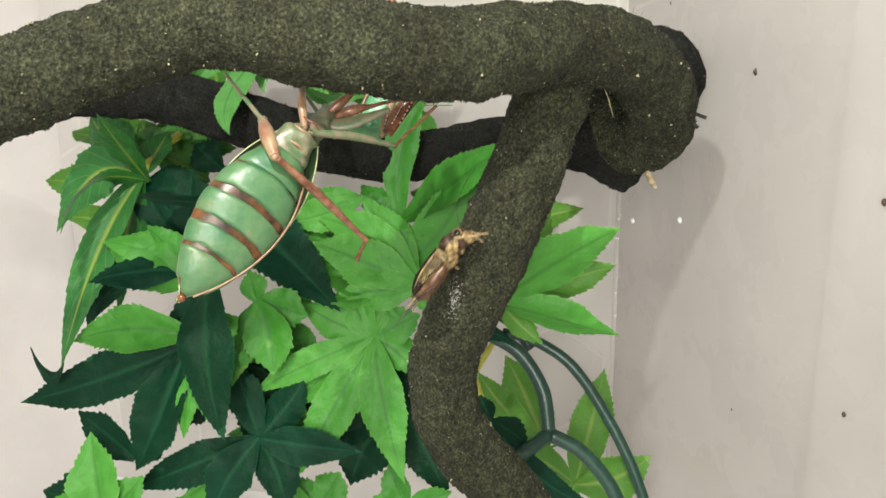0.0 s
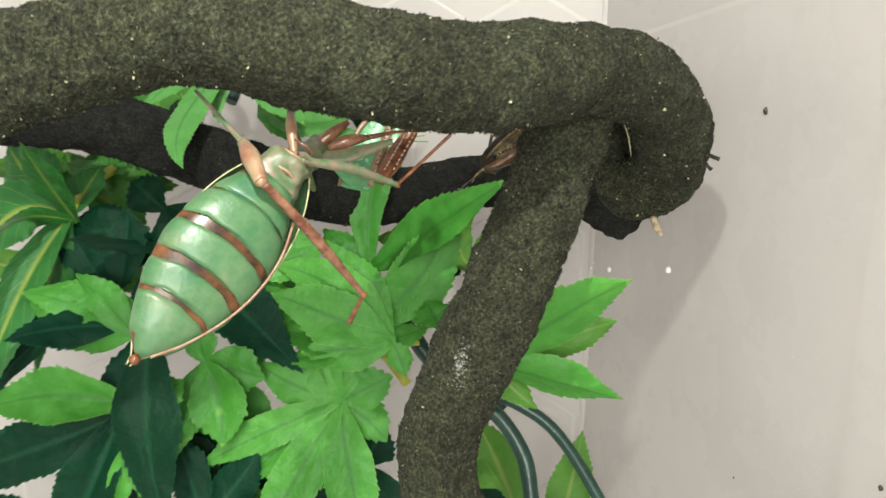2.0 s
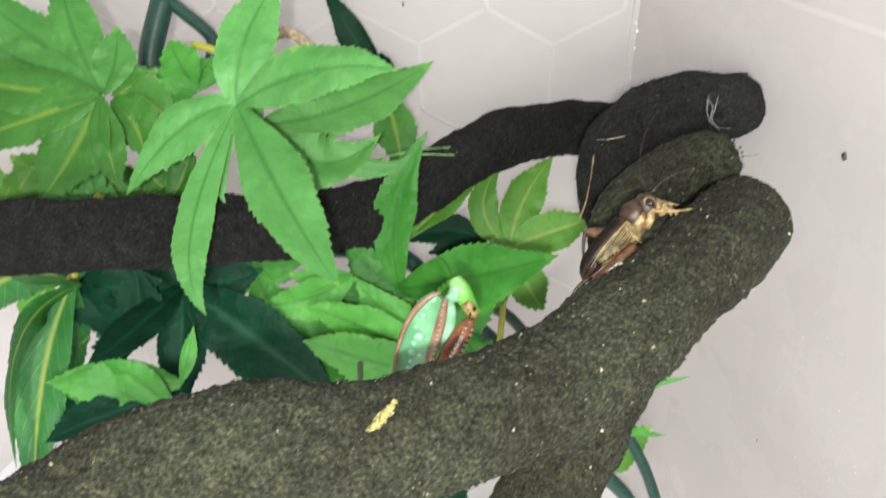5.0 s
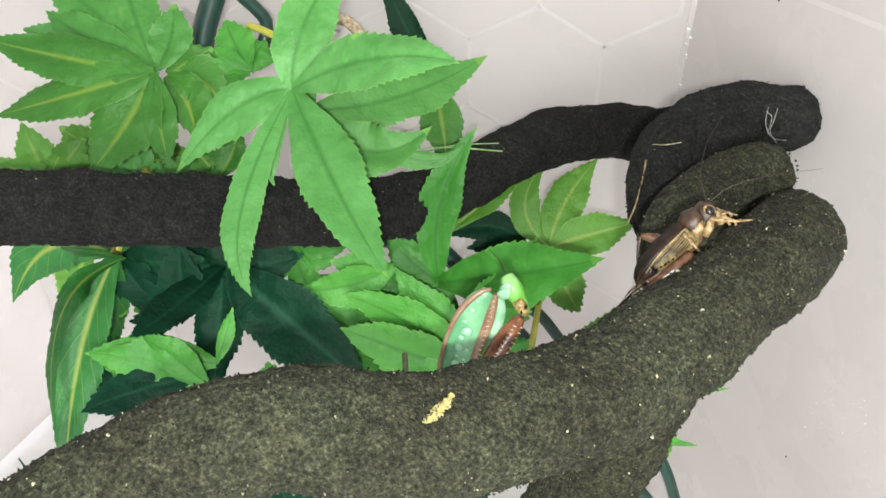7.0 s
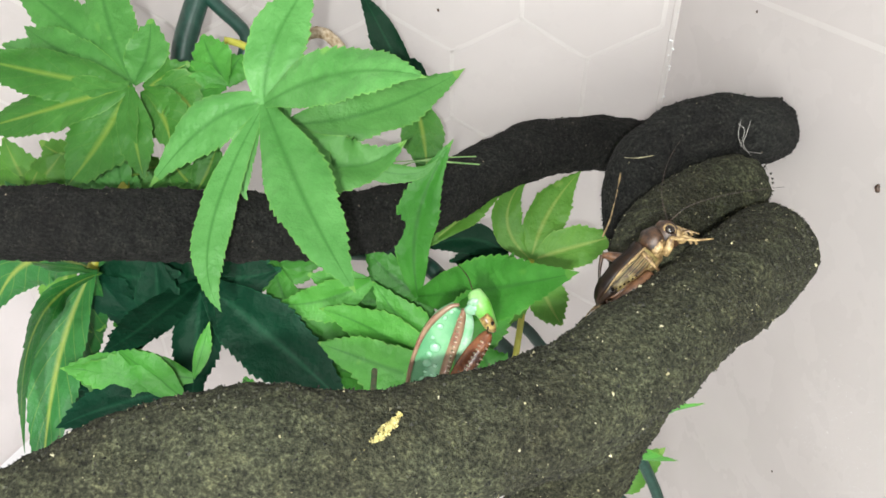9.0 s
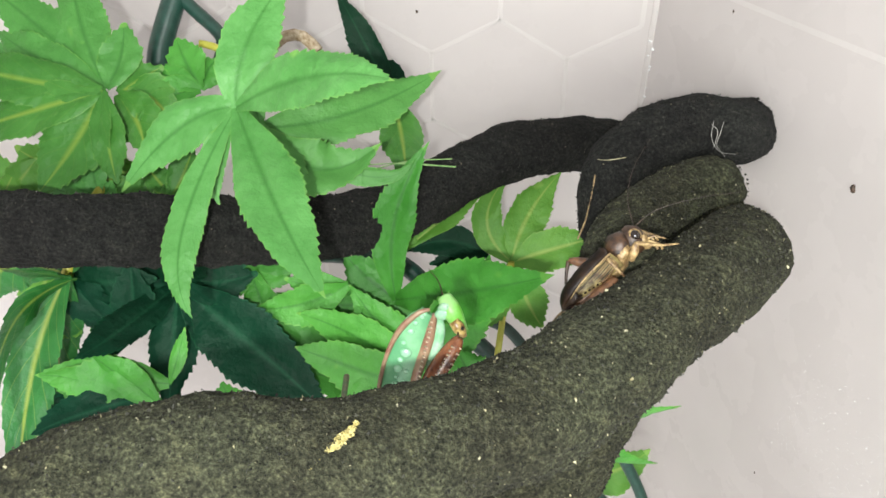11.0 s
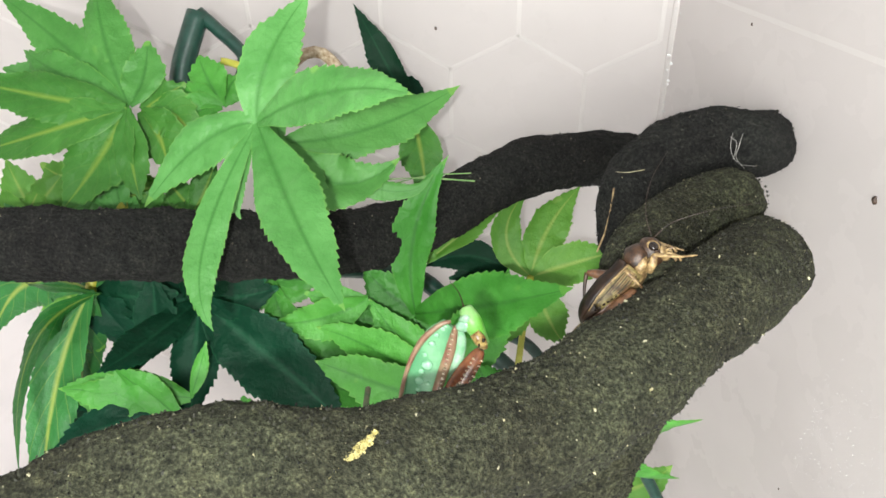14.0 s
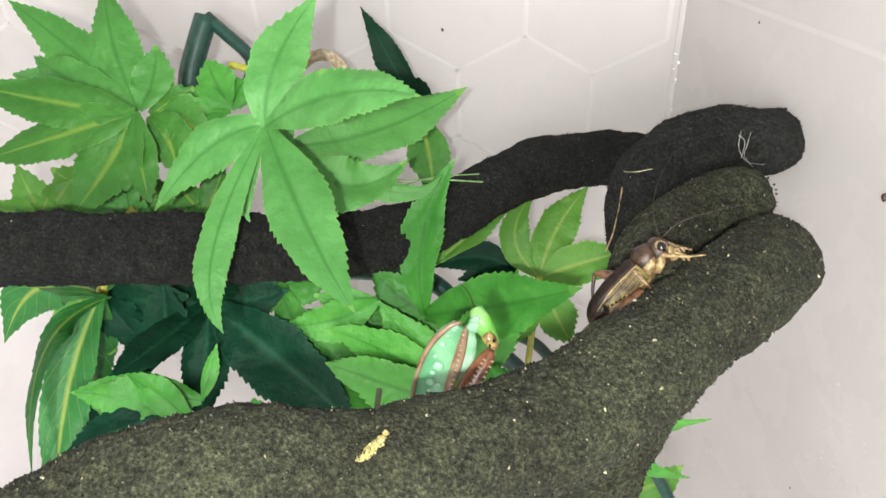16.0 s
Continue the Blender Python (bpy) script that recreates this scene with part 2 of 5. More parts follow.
def part(name, bm, mat, parent=None, label=""):
    me = bpy.data.meshes.new(name)
    bm.to_mesh(me)
    bm.free()
    me.materials.append(mat)
    ob = new(name, me)
    ob.parent = parent
    if label:
        ob["label"] = label
    return ob


SPECKS = [
    ((0.0686, 0.3588, 0.2061), 0.0007),
    ((0.0462, 0.4076, 0.2227), 0.0003),
    ((0.0920, 0.3078, 0.1832), 0.0006),
    ((0.0696, 0.3566, 0.1051), 0.0003),
    ((0.0902, 0.3117, 0.1288), 0.0005),
    ((0.0772, 0.3399, 0.2453), 0.0003),
    ((-0.0380, 0.4396, 0.2031), 0.0004),
]


def slab(name, a, b, z0, z1, t, mat):
    """An upright wall of thickness t from a to b, its face on the line a-b, the body on the outer side."""
    a, b = Vector((*a, 0)), Vector((*b, 0))
    side = (b - a).cross(Vector((0, 0, 1))).normalized() * -t
    bm = bmesh.new()
    low = [bm.verts.new(p + Vector((0, 0, z0))) for p in (a, b, b + side, a + side)]
    top = [bm.verts.new(p + Vector((0, 0, z1))) for p in (a, b, b + side, a + side)]
    bm.faces.new(low[::-1])
    bm.faces.new(top)
    for i in range(4):
        j = (i + 1) % 4
        bm.faces.new((low[i], low[j], top[j], top[i]))
    bmesh.ops.recalc_face_normals(bm, faces=bm.faces)
    return tagged(part(name, bm, mat), kind="structure")


wall_back = slab("wall_back", (-0.21, 0.4396), (0.0316, 0.4396), 0, 0.34, 0.003, plastic)
wall_right = slab("wall_right", (0.0316, 0.4396), (0.085, 0.323), 0, 0.34, 0.003, plastic)
slab("wall_front_right", (0.085, 0.323), (0.15, 0.2), 0, 0.34, 0.003, plastic)
slab("wall_left", (-0.30, 0.2), (-0.21, 0.4396), 0, 0.34, 0.003, plastic)


def bar(a, b, width, height, out):
    """A low rounded rib from a to b, standing out of a wall along out."""
    a, b, out = Vector(a), Vector(b), Vector(out).normalized()
    side = (b - a).cross(out).normalized() * (width / 2)
    bm = bmesh.new()
    ends = []
    for p in (a, b):
        ends.append([bm.verts.new(p + q) for q in (-side, -side * 0.6 + out * height, side * 0.6 + out * height, side)])
    for k in range(3):
        bm.faces.new((ends[0][k], ends[0][k + 1], ends[1][k + 1], ends[1][k]))
    bm.faces.new(ends[0])
    bm.faces.new(ends[1][::-1])
    bmesh.ops.recalc_face_normals(bm, faces=bm.faces)
    return bm


# honeycomb ribs moulded into the back wall
HEX = 0.0239
for row in range(-4, 4):
    for col in range(-5, 2):
        x = -0.0337 + (col + 0.5 * (row % 2)) * HEX * math.sqrt(3)
        z = 0.1897 + row * HEX * 1.5
        for end in ((0, -HEX), (HEX * math.sqrt(3) / 2, HEX / 2), (-HEX * math.sqrt(3) / 2, HEX / 2)):
            if -0.205 < x + end[0] < 0.03 and x < 0.03 and 0.02 < z < 0.33:
                part("rib", bar((x, 0.4396, z), (x + end[0], 0.4396, z + end[1]), 0.0014, 0.00005, (0, -1, 0)), rib_plastic, wall_back)
part("corner_bead", bar((0.0316, 0.4385, 0.005), (0.0316, 0.4385, 0.335), 0.002, 0.0003, (-0.5, -1, 0)), rib_plastic, wall_right)
part("ledge", bar((0.035, 0.4322, 0.2205), (0.0845, 0.3241, 0.243), 0.0016, 0.00002, (-0.9, -0.41, 0)), rib_plastic, wall_right)
random.seed(5)
for i in range(60):
    s = random.random()
    q = (0.0316 + random.gauss(0.0006, 0.0007), 0.4378 + random.gauss(-0.0004, 0.0004), 0.1 + 0.12 * s)
    bm = bmesh.new()
    bmesh.ops.create_icosphere(bm, subdivisions=1, radius=random.uniform(0.0002, 0.00055), matrix=Matrix.Translation(q))
    part("drop", bm, water, wall_right)

# two glossy beads added to imitate small bright lamp reflections on this wall
for q in ((0.0374, 0.4268, 0.1440), (0.0527, 0.3934, 0.1540)):
    bm = bmesh.new()
    bmesh.ops.create_icosphere(bm, subdivisions=3, radius=0.0011, matrix=Matrix.Translation(q))
    for f in bm.faces:
        f.smooth = True
    part("drop", bm, water, wall_right)
mist_verts, mist_faces = [], []
way_right = Vector((0.085 - 0.0316, 0.323 - 0.4396, 0))
for i in range(420):
    q = Vector((0.0316, 0.4396, 0)) + way_right * random.uniform(0.72, 1.0) + Vector((0, 0, random.gauss(0.14, 0.016))) + Vector((-0.0002, -0.0001, 0))
    size, k = random.uniform(0.00005, 0.00015), len(mist_verts)
    for d in ((1, 0, 0), (-0.5, 0, 0.87), (-0.5, 0, -0.87)):
        mist_verts.append(tuple(q + (way_right.normalized() * d[0] + Vector((0, 0, d[2]))) * size))
    mist_verts.append(tuple(q + Vector((-0.9, -0.41, 0)) * size))
    mist_faces += [(k, k + 1, k + 3), (k + 1, k + 2, k + 3), (k + 2, k, k + 3)]
mist = bpy.data.meshes.new("mist")
mist.from_pydata(mist_verts, [], mist_faces)
mist.materials.append(water)
mist_spots = new("mist_spots", mist)
mist_spots.parent = wall_right
tagged(mist_spots, kind="stuff")
# beads of condensation high on the back wall
for i in range(90):
    q = (random.gauss(-0.112, 0.032), 0.4396, random.gauss(0.262, 0.014))
    bm = bmesh.new()
    bmesh.ops.create_icosphere(bm, subdivisions=2, radius=random.uniform(0.0002, 0.0008) * random.uniform(0.5, 1), matrix=Matrix.Translation(q) @ Matrix.Diagonal((1, 0.6, 1, 1)))
    for f in bm.faces:
        f.smooth = True
    part("drop", bm, water, wall_back)

floor = bmesh.new()
bmesh.ops.create_grid(floor, x_segments=1, y_segments=1, size=1.5, matrix=Matrix.Translation((0, 0.2, -0.004)))
tagged(part("floor", floor, floor_white), kind="structure")


def speck(at, size, mat, label):
    bm = bmesh.new()
    bmesh.ops.create_icosphere(bm, subdivisions=2, radius=size)
    for v in bm.verts:
        v.co *= 1 + 0.5 * noise.noise(v.co * 1500)
        v.co.z *= 1.5
    ob = part("frass_speck", bm, mat)
    ob.location = at
    tagged(ob, label, "speck", "specks on the wall")


for at, size in SPECKS:
    speck(at, size, cricket_brown, "small dark brown speck stuck on the plastic wall")


# ---- vines ----
def spline(rows, step):
    """Points and radii along a smooth curve through the rows."""
    pts = np.array(rows)
    pts = np.vstack([2 * pts[0] - pts[1], pts, 2 * pts[-1] - pts[-2]])
    out = []
    for i in range(1, len(pts) - 2):
        a, b, c, d = pts[i - 1 : i + 3]
        n = max(2, int(np.linalg.norm((c - b)[:3]) / step))
        for k in range(n):
            t = k / n
            out.append(0.5 * (2 * b + (c - a) * t + (2 * a - 5 * b + 4 * c - d) * t * t + (3 * b - a - 3 * c + d) * t**3))
    out.append(pts[-2])
    return np.array(out)


def tube(rows, step=0.0012, around=40, rough=0.0):
    """A round rod along a curve, with rounded ends and an uneven skin."""
    line = spline(rows, step)
    bm = bmesh.new()
    rings = []
    way = Vector(line[1][:3] - line[0][:3]).normalized()
    side = way.orthogonal().normalized()
    for i, row in enumerate(line):
        p = Vector(row[:3])
        nxt = Vector(line[min(i + 1, len(line) - 1)][:3]) - Vector(line[max(i - 1, 0)][:3])
        way = nxt.normalized()
        side = (side - way * side.dot(way)).normalized()
        up = way.cross(side)
        ring = []
        for k in range(around):
            a = 2 * math.pi * k / around
            d = side * math.cos(a) + up * math.sin(a)
            r = row[3]
            if rough:
                q = p + d * r
                r += rough * (0.9 * noise.noise(q * 130) + 0.55 * noise.noise(q * 420) + 0.5 * noise.noise(q * 900))
            ring.append(bm.verts.new(p + d * r))
        rings.append(ring)
    for a, b in zip(rings, rings[1:]):
        for k in range(around):
            j = (k + 1) % around
            f = bm.faces.new((a[k], a[j], b[j], b[k]))
            f.smooth = True
    bm.faces.new(rings[0][::-1])
    bm.faces.new(rings[-1])
    return bm


FRONT_LINE = [
    (-0.1098, 0.2355, 0.2065, 0.0088),
    (-0.0893, 0.2406, 0.2101, 0.0088),
    (-0.0735, 0.2494, 0.2159, 0.0088),
    (-0.0567, 0.2587, 0.2222, 0.0085),
    (-0.0420, 0.2624, 0.2252, 0.0085),
    (-0.0270, 0.2646, 0.2228, 0.0089),
    (-0.0134, 0.2716, 0.2195, 0.0092),
    (0.0008, 0.2812, 0.2173, 0.0095),
    (0.0106, 0.2901, 0.2179, 0.0094),
    (0.0211, 0.3022, 0.2181, 0.0087),
    (0.0316, 0.3152, 0.2155, 0.0091),
    (0.0392, 0.3297, 0.2093, 0.0092),
    (0.0432, 0.3417, 0.2000, 0.0096),
    (0.0424, 0.3495, 0.1909, 0.0096),
    (0.0351, 0.3555, 0.1870, 0.0090),
    (0.0272, 0.3584, 0.1916, 0.0088),
    (0.0385, 0.3583, 0.2031, 0.0078),
    (0.0324, 0.3530, 0.2042, 0.0079),
    (0.0249, 0.3446, 0.2051, 0.0081),
    (0.0187, 0.3327, 0.2062, 0.0083),
    (0.0194, 0.3143, 0.2095, 0.0087),
    (0.0153, 0.3090, 0.1971, 0.0086),
    (0.0104, 0.3025, 0.1827, 0.0090),
    (0.0056, 0.2987, 0.1704, 0.0090),
    (-0.0006, 0.2966, 0.1572, 0.0087),
    (-0.0055, 0.2955, 0.1431, 0.0083),
    (-0.0058, 0.2955, 0.1314, 0.0083),
    (-0.0018, 0.2990, 0.1179, 0.0084),
    (0.0090, 0.3041, 0.1017, 0.0085),
    (0.0204, 0.3093, 0.0779, 0.0086),
]
BACK_LINE = [
    (-0.1747, 0.3155, 0.2085, 0.0080),
    (-0.1470, 0.3215, 0.2071, 0.0080),
    (-0.1192, 0.3274, 0.2042, 0.0079),
    (-0.0961, 0.3320, 0.2021, 0.0079),
    (-0.0766, 0.3446, 0.1931, 0.0080),
    (-0.0547, 0.3611, 0.1819, 0.0080),
    (-0.0360, 0.3787, 0.1758, 0.0080),
    (-0.0222, 0.3932, 0.1764, 0.0080),
    (-0.0072, 0.4067, 0.1771, 0.0080),
    (0.0091, 0.4171, 0.1739, 0.0081),
    (0.0260, 0.4216, 0.1713, 0.0081),
    (0.0421, 0.4229, 0.1745, 0.0082),
    (0.0529, 0.4182, 0.1812, 0.0081),
    (0.0541, 0.4032, 0.1914, 0.0077),
    (0.0496, 0.3846, 0.2028, 0.0075),
    (0.0440, 0.3736, 0.2098, 0.0074),
    (0.0384, 0.3736, 0.2100, 0.0077),
    (0.0290, 0.3719, 0.2081, 0.0079),
    (0.0206, 0.3665, 0.2045, 0.0079),
    (0.0176, 0.3605, 0.1992, 0.0078),
    (0.0195, 0.3564, 0.1921, 0.0078),
    (0.0259, 0.3570, 0.1851, 0.0077),
    (0.0366, 0.3627, 0.1774, 0.0076),
]


def coat(name, rows, count, seed, small, large, mat, parent, reach=0.0):
    """Loose grains of the foam coat, stuck all over a vine."""
    rng = np.random.default_rng(seed)
    line = spline(rows, 0.0012)
    verts, faces = [], []
    for _ in range(count):
        i = int(rng.integers(1, len(line) - 1))
        p, way = Vector(line[i][:3]), Vector(line[i + 1][:3] - line[i - 1][:3]).normalized()
        d = Vector(rng.normal(size=3))
        d = (d - way * d.dot(way)).normalized()
        q = p + way * float(rng.uniform(-0.0008, 0.0008))
        q2 = q + d * line[i][3]
        lift = 0.0008 * (0.9 * noise.noise(q2 * 130) + 0.55 * noise.noise(q2 * 420))
        q = q + d * (line[i][3] + lift + reach)
        s = float(rng.uniform(small, large))
        k = len(verts)
        axes = [Vector(v) for v in rng.normal(size=(4, 3))]
        verts += [tuple(q + a.normalized() * s) for a in axes] + [tuple(q + d * s * 1.2)]
        faces += [(k, k + 1, k + 4), (k + 1, k + 2, k + 4), (k + 2, k + 3, k + 4), (k + 3, k, k + 4), (k, k + 2, k + 1), (k, k + 3, k + 2)]
    me = bpy.data.meshes.new(name)
    me.from_pydata(verts, [], faces)
    me.materials.append(mat)
    ob = new(name, me)
    ob.parent = parent
    return tagged(ob, kind="stuff")


vines = []
for rows, label, seed, mat, grit, grains, crumbs in (
    (FRONT_LINE, "dark foam-coated bendy vine bent into a hairpin loop", 1, bark, front_grit, 22000, 1200),
    (BACK_LINE, "dark foam-coated bendy vine running behind the leaves", 2, dimmed_bark, back_grit, 16000, 60),
):
    vine = tagged(new("vine"), label, "vine")
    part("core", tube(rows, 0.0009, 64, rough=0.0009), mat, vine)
    coat("foam_grain", rows, grains, seed, 0.00010, 0.00036, grit, vine)
    coat("foam_crumb", rows, grains // 14, seed + 30, 0.00025, 0.00045, grain_dark, vine)
    coat("pale_crumb", rows, crumbs, seed + 10, 0.00005, 0.00018, flake, vine, 0.0001)
    coat("pale_flake", rows, crumbs // 9, seed + 20, 0.0002, 0.00045, flake, vine, 0.0001)
    vines.append(vine)


def strand(points, radius, mat, parent, label):
    part("strand", tube([(*p, radius * w) for p, w in zip(points, (1, 1.2, 0.8, 1.1, 0.6))], 0.0004, 8, radius * 0.6), mat, parent, label)


def scrape_mark(points, widths):
    """A ragged scrape of flat yellow crumbs along a line on the vine."""
    rng = np.random.default_rng(4)
    line = spline([(*p, w) for p, w in zip(points, widths)], 0.0002)
    verts, faces = [], []
    for _ in range(900):
        row = line[int(rng.integers(0, len(line)))]
        q = Vector(row[:3]) + Vector((0.55, -0.75, 0.1)) * float(rng.normal(0, 0.45) * row[3]) + Vector((0, -0.2, 0.3)) * float(rng.uniform(-0.0006, 0.0004))
        s = float(rng.uniform(0.00012, 0.00034))
        k = len(verts)
        verts += [tuple(q + Vector(d).normalized() * s) for d in rng.normal(size=(4, 3))]
        faces += [(k, k + 1, k + 2), (k, k + 2, k + 3), (k, k + 3, k + 1), (k + 1, k + 3, k + 2)]
    me = bpy.data.meshes.new("scrape_mark")
    me.from_pydata(verts, [], faces)
    me.materials.append(scrape)
    ob = new("scrape_mark", me)
    ob.parent = vines[0]
    tagged(ob, "pale yellow scrape", kind="stuff")


def worn_patch(at, along, across, out):
    """A smear of grey crumbs where the foam coat has rubbed off."""
    rng = np.random.default_rng(8)
    verts, faces = [], []
    for _ in range(170):
        u, v = rng.normal(0, 0.5), rng.normal(0, 0.55)
        q = Vector(at) + Vector(along) * u + Vector(across) * v - Vector(out) * (0.35 * v * v)
        s = float(rng.uniform(0.0001, 0.00034))
        k = len(verts)
        verts += [tuple(q + Vector(d).normalized() * s) for d in rng.normal(size=(4, 3))]
        faces += [(k, k + 1, k + 2), (k, k + 2, k + 3), (k, k + 3, k + 1), (k + 1, k + 3, k + 2)]
    me = bpy.data.meshes.new("worn_patch")
    me.from_pydata(verts, [], faces)
    me.materials.append(scar_grey)
    ob = new("worn_patch", me)
    ob.parent = vines[0]
    tagged(ob, kind="stuff")


scrape_mark([(-0.0214, 0.2654, 0.2317), (-0.0223, 0.2639, 0.2314), (-0.0235, 0.2627, 0.2308), (-0.0251, 0.2613, 0.2302), (-0.0267, 0.2599, 0.2295), (-0.0278, 0.2590, 0.2290)], (0.0003, 0.0008, 0.0010, 0.0004, 0.0009, 0.0004))
worn_patch((-0.0006, 0.2860, 0.1628), (-0.00061, -0.00132, -0.00436), (0.00155, 0.00013, -0.00063), (0.00017, -0.00091, 0.00039))
strand([(0.0131, 0.3583, 0.2059), (0.0129, 0.3566, 0.2034), (0.0123, 0.3544, 0.2003), (0.0116, 0.3521, 0.1972), (0.0103, 0.3497, 0.1942)], 0.0002, cricket_tan, vines[1], "pale dry strand")
strand([(0.0295, 0.3157, 0.2075), (0.0309, 0.3151, 0.2044), (0.0322, 0.3182, 0.1993)], 0.0001, flake, vines[0], "thin pale hair")
strand([(0.0353, 0.3556, 0.2233), (0.0352, 0.3538, 0.2203), (0.0376, 0.3548, 0.2164), (0.0423, 0.3592, 0.2129)], 0.00005, scar_grey, vines[1], "pale web thread")
strand([(0.0377, 0.3571, 0.2222), (0.0369, 0.3547, 0.2204), (0.0368, 0.3546, 0.2179), (0.0395, 0.3568, 0.2138)], 0.00005, scar_grey, vines[1], "pale web thread")
strand([(0.0349, 0.3550, 0.2226), (0.0363, 0.3548, 0.2214), (0.0363, 0.3543, 0.2192), (0.0362, 0.3543, 0.2176)], 0.00005, scar_grey, vines[1], "pale web thread")
strand([(0.0124, 0.3502, 0.2157), (0.0145, 0.3479, 0.2173), (0.0178, 0.3479, 0.2182)], 0.00009, flake, vines[1], "pale web thread")
strand([(0.0501, 0.3449, 0.1975), (0.0554, 0.3434, 0.1957)], 0.0006, grain_dark, vines[0], "torn foam spur")
strand([(0.0408, 0.3453, 0.1805), (0.0421, 0.3459, 0.1779), (0.0434, 0.3466, 0.1757)], 0.0008, torn_foam, vines[0], "torn beige foam")
strand([(0.0519, 0.3419, 0.1948), (0.0534, 0.3418, 0.1934)], 0.0006, grain_dark, vines[0], "torn foam tuft")

# ---- plant ----
plant = new("artificial_plant")
tagged(plant, "artificial plant with green serrated fabric leaves", "plant")


def leaf(mat, centre, facing, lobes):
    """A palmate fabric leaf: from the centre one serrated lobe to each tip, bowed through a middle point (tip, middle, width)."""
    verts, faces, marks = [], [], []
    seed = len(plant.children)
    ragged = np.random.default_rng(seed).random(41)
    c, face = Vector(centre), Vector(facing).normalized()
    for order, (tip, middle, width) in enumerate(lobes):
        tip, middle = Vector(tip), Vector(middle)
        bow = 2 * middle - (c + tip) / 2
        length = (middle - c).length + (tip - middle).length
        teeth = max(9, min(24, int(length / 0.0019)))
        n, m, base = 2 * teeth, 8, len(verts)
        pick = Vector(tip) * 131 + Vector((seed, order, 0))
        curl, fold, lean = (noise.noise(pick + Vector((k * 7.3, 0, 1.7))) for k in range(3))
        drop = -0.0004 * (order % 3)
        for i in range(n + 1):
            s = i / n
            mid = c * (1 - s) ** 2 + bow * (2 * s * (1 - s)) + tip * s * s
            way = ((bow - c) * (1 - s) + (tip - bow) * s).normalized()
            side = way.cross(face).normalized()
            up = side.cross(way)
            half = 0.5 * width * (0.2 * (1 - s) ** 2 + math.sin(math.pi * min(1, s) ** 0.97) ** 1.1 * (1.04 - 0.1 * s))
            half = max(half, 0.0)
            turn = (side + up * (0.55 * curl * s)).normalized()
            mid = mid + up * (drop * min(1, 3 * s) * (1 - s) + 0.02 * length * lean * math.sin(2 * math.pi * s))
            for k in range(-m // 2, m // 2 + 1):
                f = 2 * k / m
                edge = abs(f) == 1
                out, reach = 1.0, 0.0
                if edge:
                    jag = ragged[(i + 13 * (k > 0) + 5 * order) % 41]
                    out += (0.052 if i % 2 else -0.03) * (0.15 + 1.3 * jag)
                    reach = (0.00048 if i % 2 else -0.0002) * (0.25 + 1.4 * jag) * (s < 0.96)
                    reach = min(reach, 0.06 * length)
                out *= 1 + 0.2 * lean * f * (1 - s)
                out *= 1 + 0.16 * noise.noise(Vector((pick.z + s * 4.5, 9.1 * (f > 0), pick.y)))
                lift = half * abs(f) * (0.34 + 0.85 * fold) * (1 - 0.45 * s)
                lift -= 0.20 * half * abs(f) ** 2.2
                lift += 0.3 * half * abs(f) * noise.noise(Vector((pick.x + s * 5, f * 1.3 + 3 * (f > 0), pick.z)))
                lift += 0.025 * half * abs(f) * math.sin(2 * math.pi * (teeth * 0.45 * s - 0.8 * abs(f)))
                verts.append(mid + turn * (half * f * out) + up * lift + way * reach)
                marks.append((abs(f), s, 0.5 + 0.9 * lean))
        for i in range(n):
            for k in range(m):
                a = base + i * (m + 1) + k
                faces.append((a, a + 1, a + m + 2, a + m + 1))
    # a second skin just below gives the fabric its thickness
    top = len(verts)
    verts += [v - face * 0.00018 for v in verts]
    marks += marks
    faces += [tuple(top + q for q in f[::-1]) for f in faces]
    me = bpy.data.meshes.new("leaf")
    me.from_pydata([tuple(v) for v in verts], [], faces)
    me.update()
    for name, j in (("across", 0), ("along", 1), ("print_tone", 2)):
        at = me.attributes.new(name, "FLOAT", "POINT")
        at.data.foreach_set("value", [q[j] for q in marks])
    me.polygons.foreach_set("use_smooth", [True] * len(faces))
    me.materials.append(mat)
    ob = new("leaf", me)
    ob.parent = plant
    return ob


leaf(light, (-0.0666, 0.3578, 0.2185), (0.00, -0.71, 0.71), [((-0.0569, 0.3798, 0.2405), (-0.0648, 0.3667, 0.2298), 0.0129), ((-0.0275, 0.3388, 0.2385), (-0.0464, 0.3488, 0.2325), 0.0117), ((-0.0385, 0.3144, 0.2047), (-0.0530, 0.3342, 0.2119), 0.0134), ((-0.0678, 0.3170, 0.1935), (-0.0728, 0.3316, 0.2041), 0.0075), ((-0.0925, 0.3461, 0.2017), (-0.0788, 0.3541, 0.2148), 0.0112), ((-0.0697, 0.3453, 0.2008), (-0.0705, 0.3493, 0.2094), 0.0057)])
leaf(mid_green, (-0.0659, 0.3692, 0.2059), (0.00, -0.71, 0.71), [((-0.0255, 0.3960, 0.2087), (-0.0453, 0.3798, 0.2050), 0.0136), ((-0.0365, 0.3680, 0.2046), (-0.0511, 0.3631, 0.1992), 0.0127), ((-0.0293, 0.3701, 0.1985), (-0.0416, 0.3657, 0.1963), 0.0047), ((-0.0529, 0.3578, 0.1945), (-0.0593, 0.3629, 0.2007), 0.0097), ((-0.0733, 0.3879, 0.2246), (-0.0703, 0.3777, 0.2164), 0.0086)])
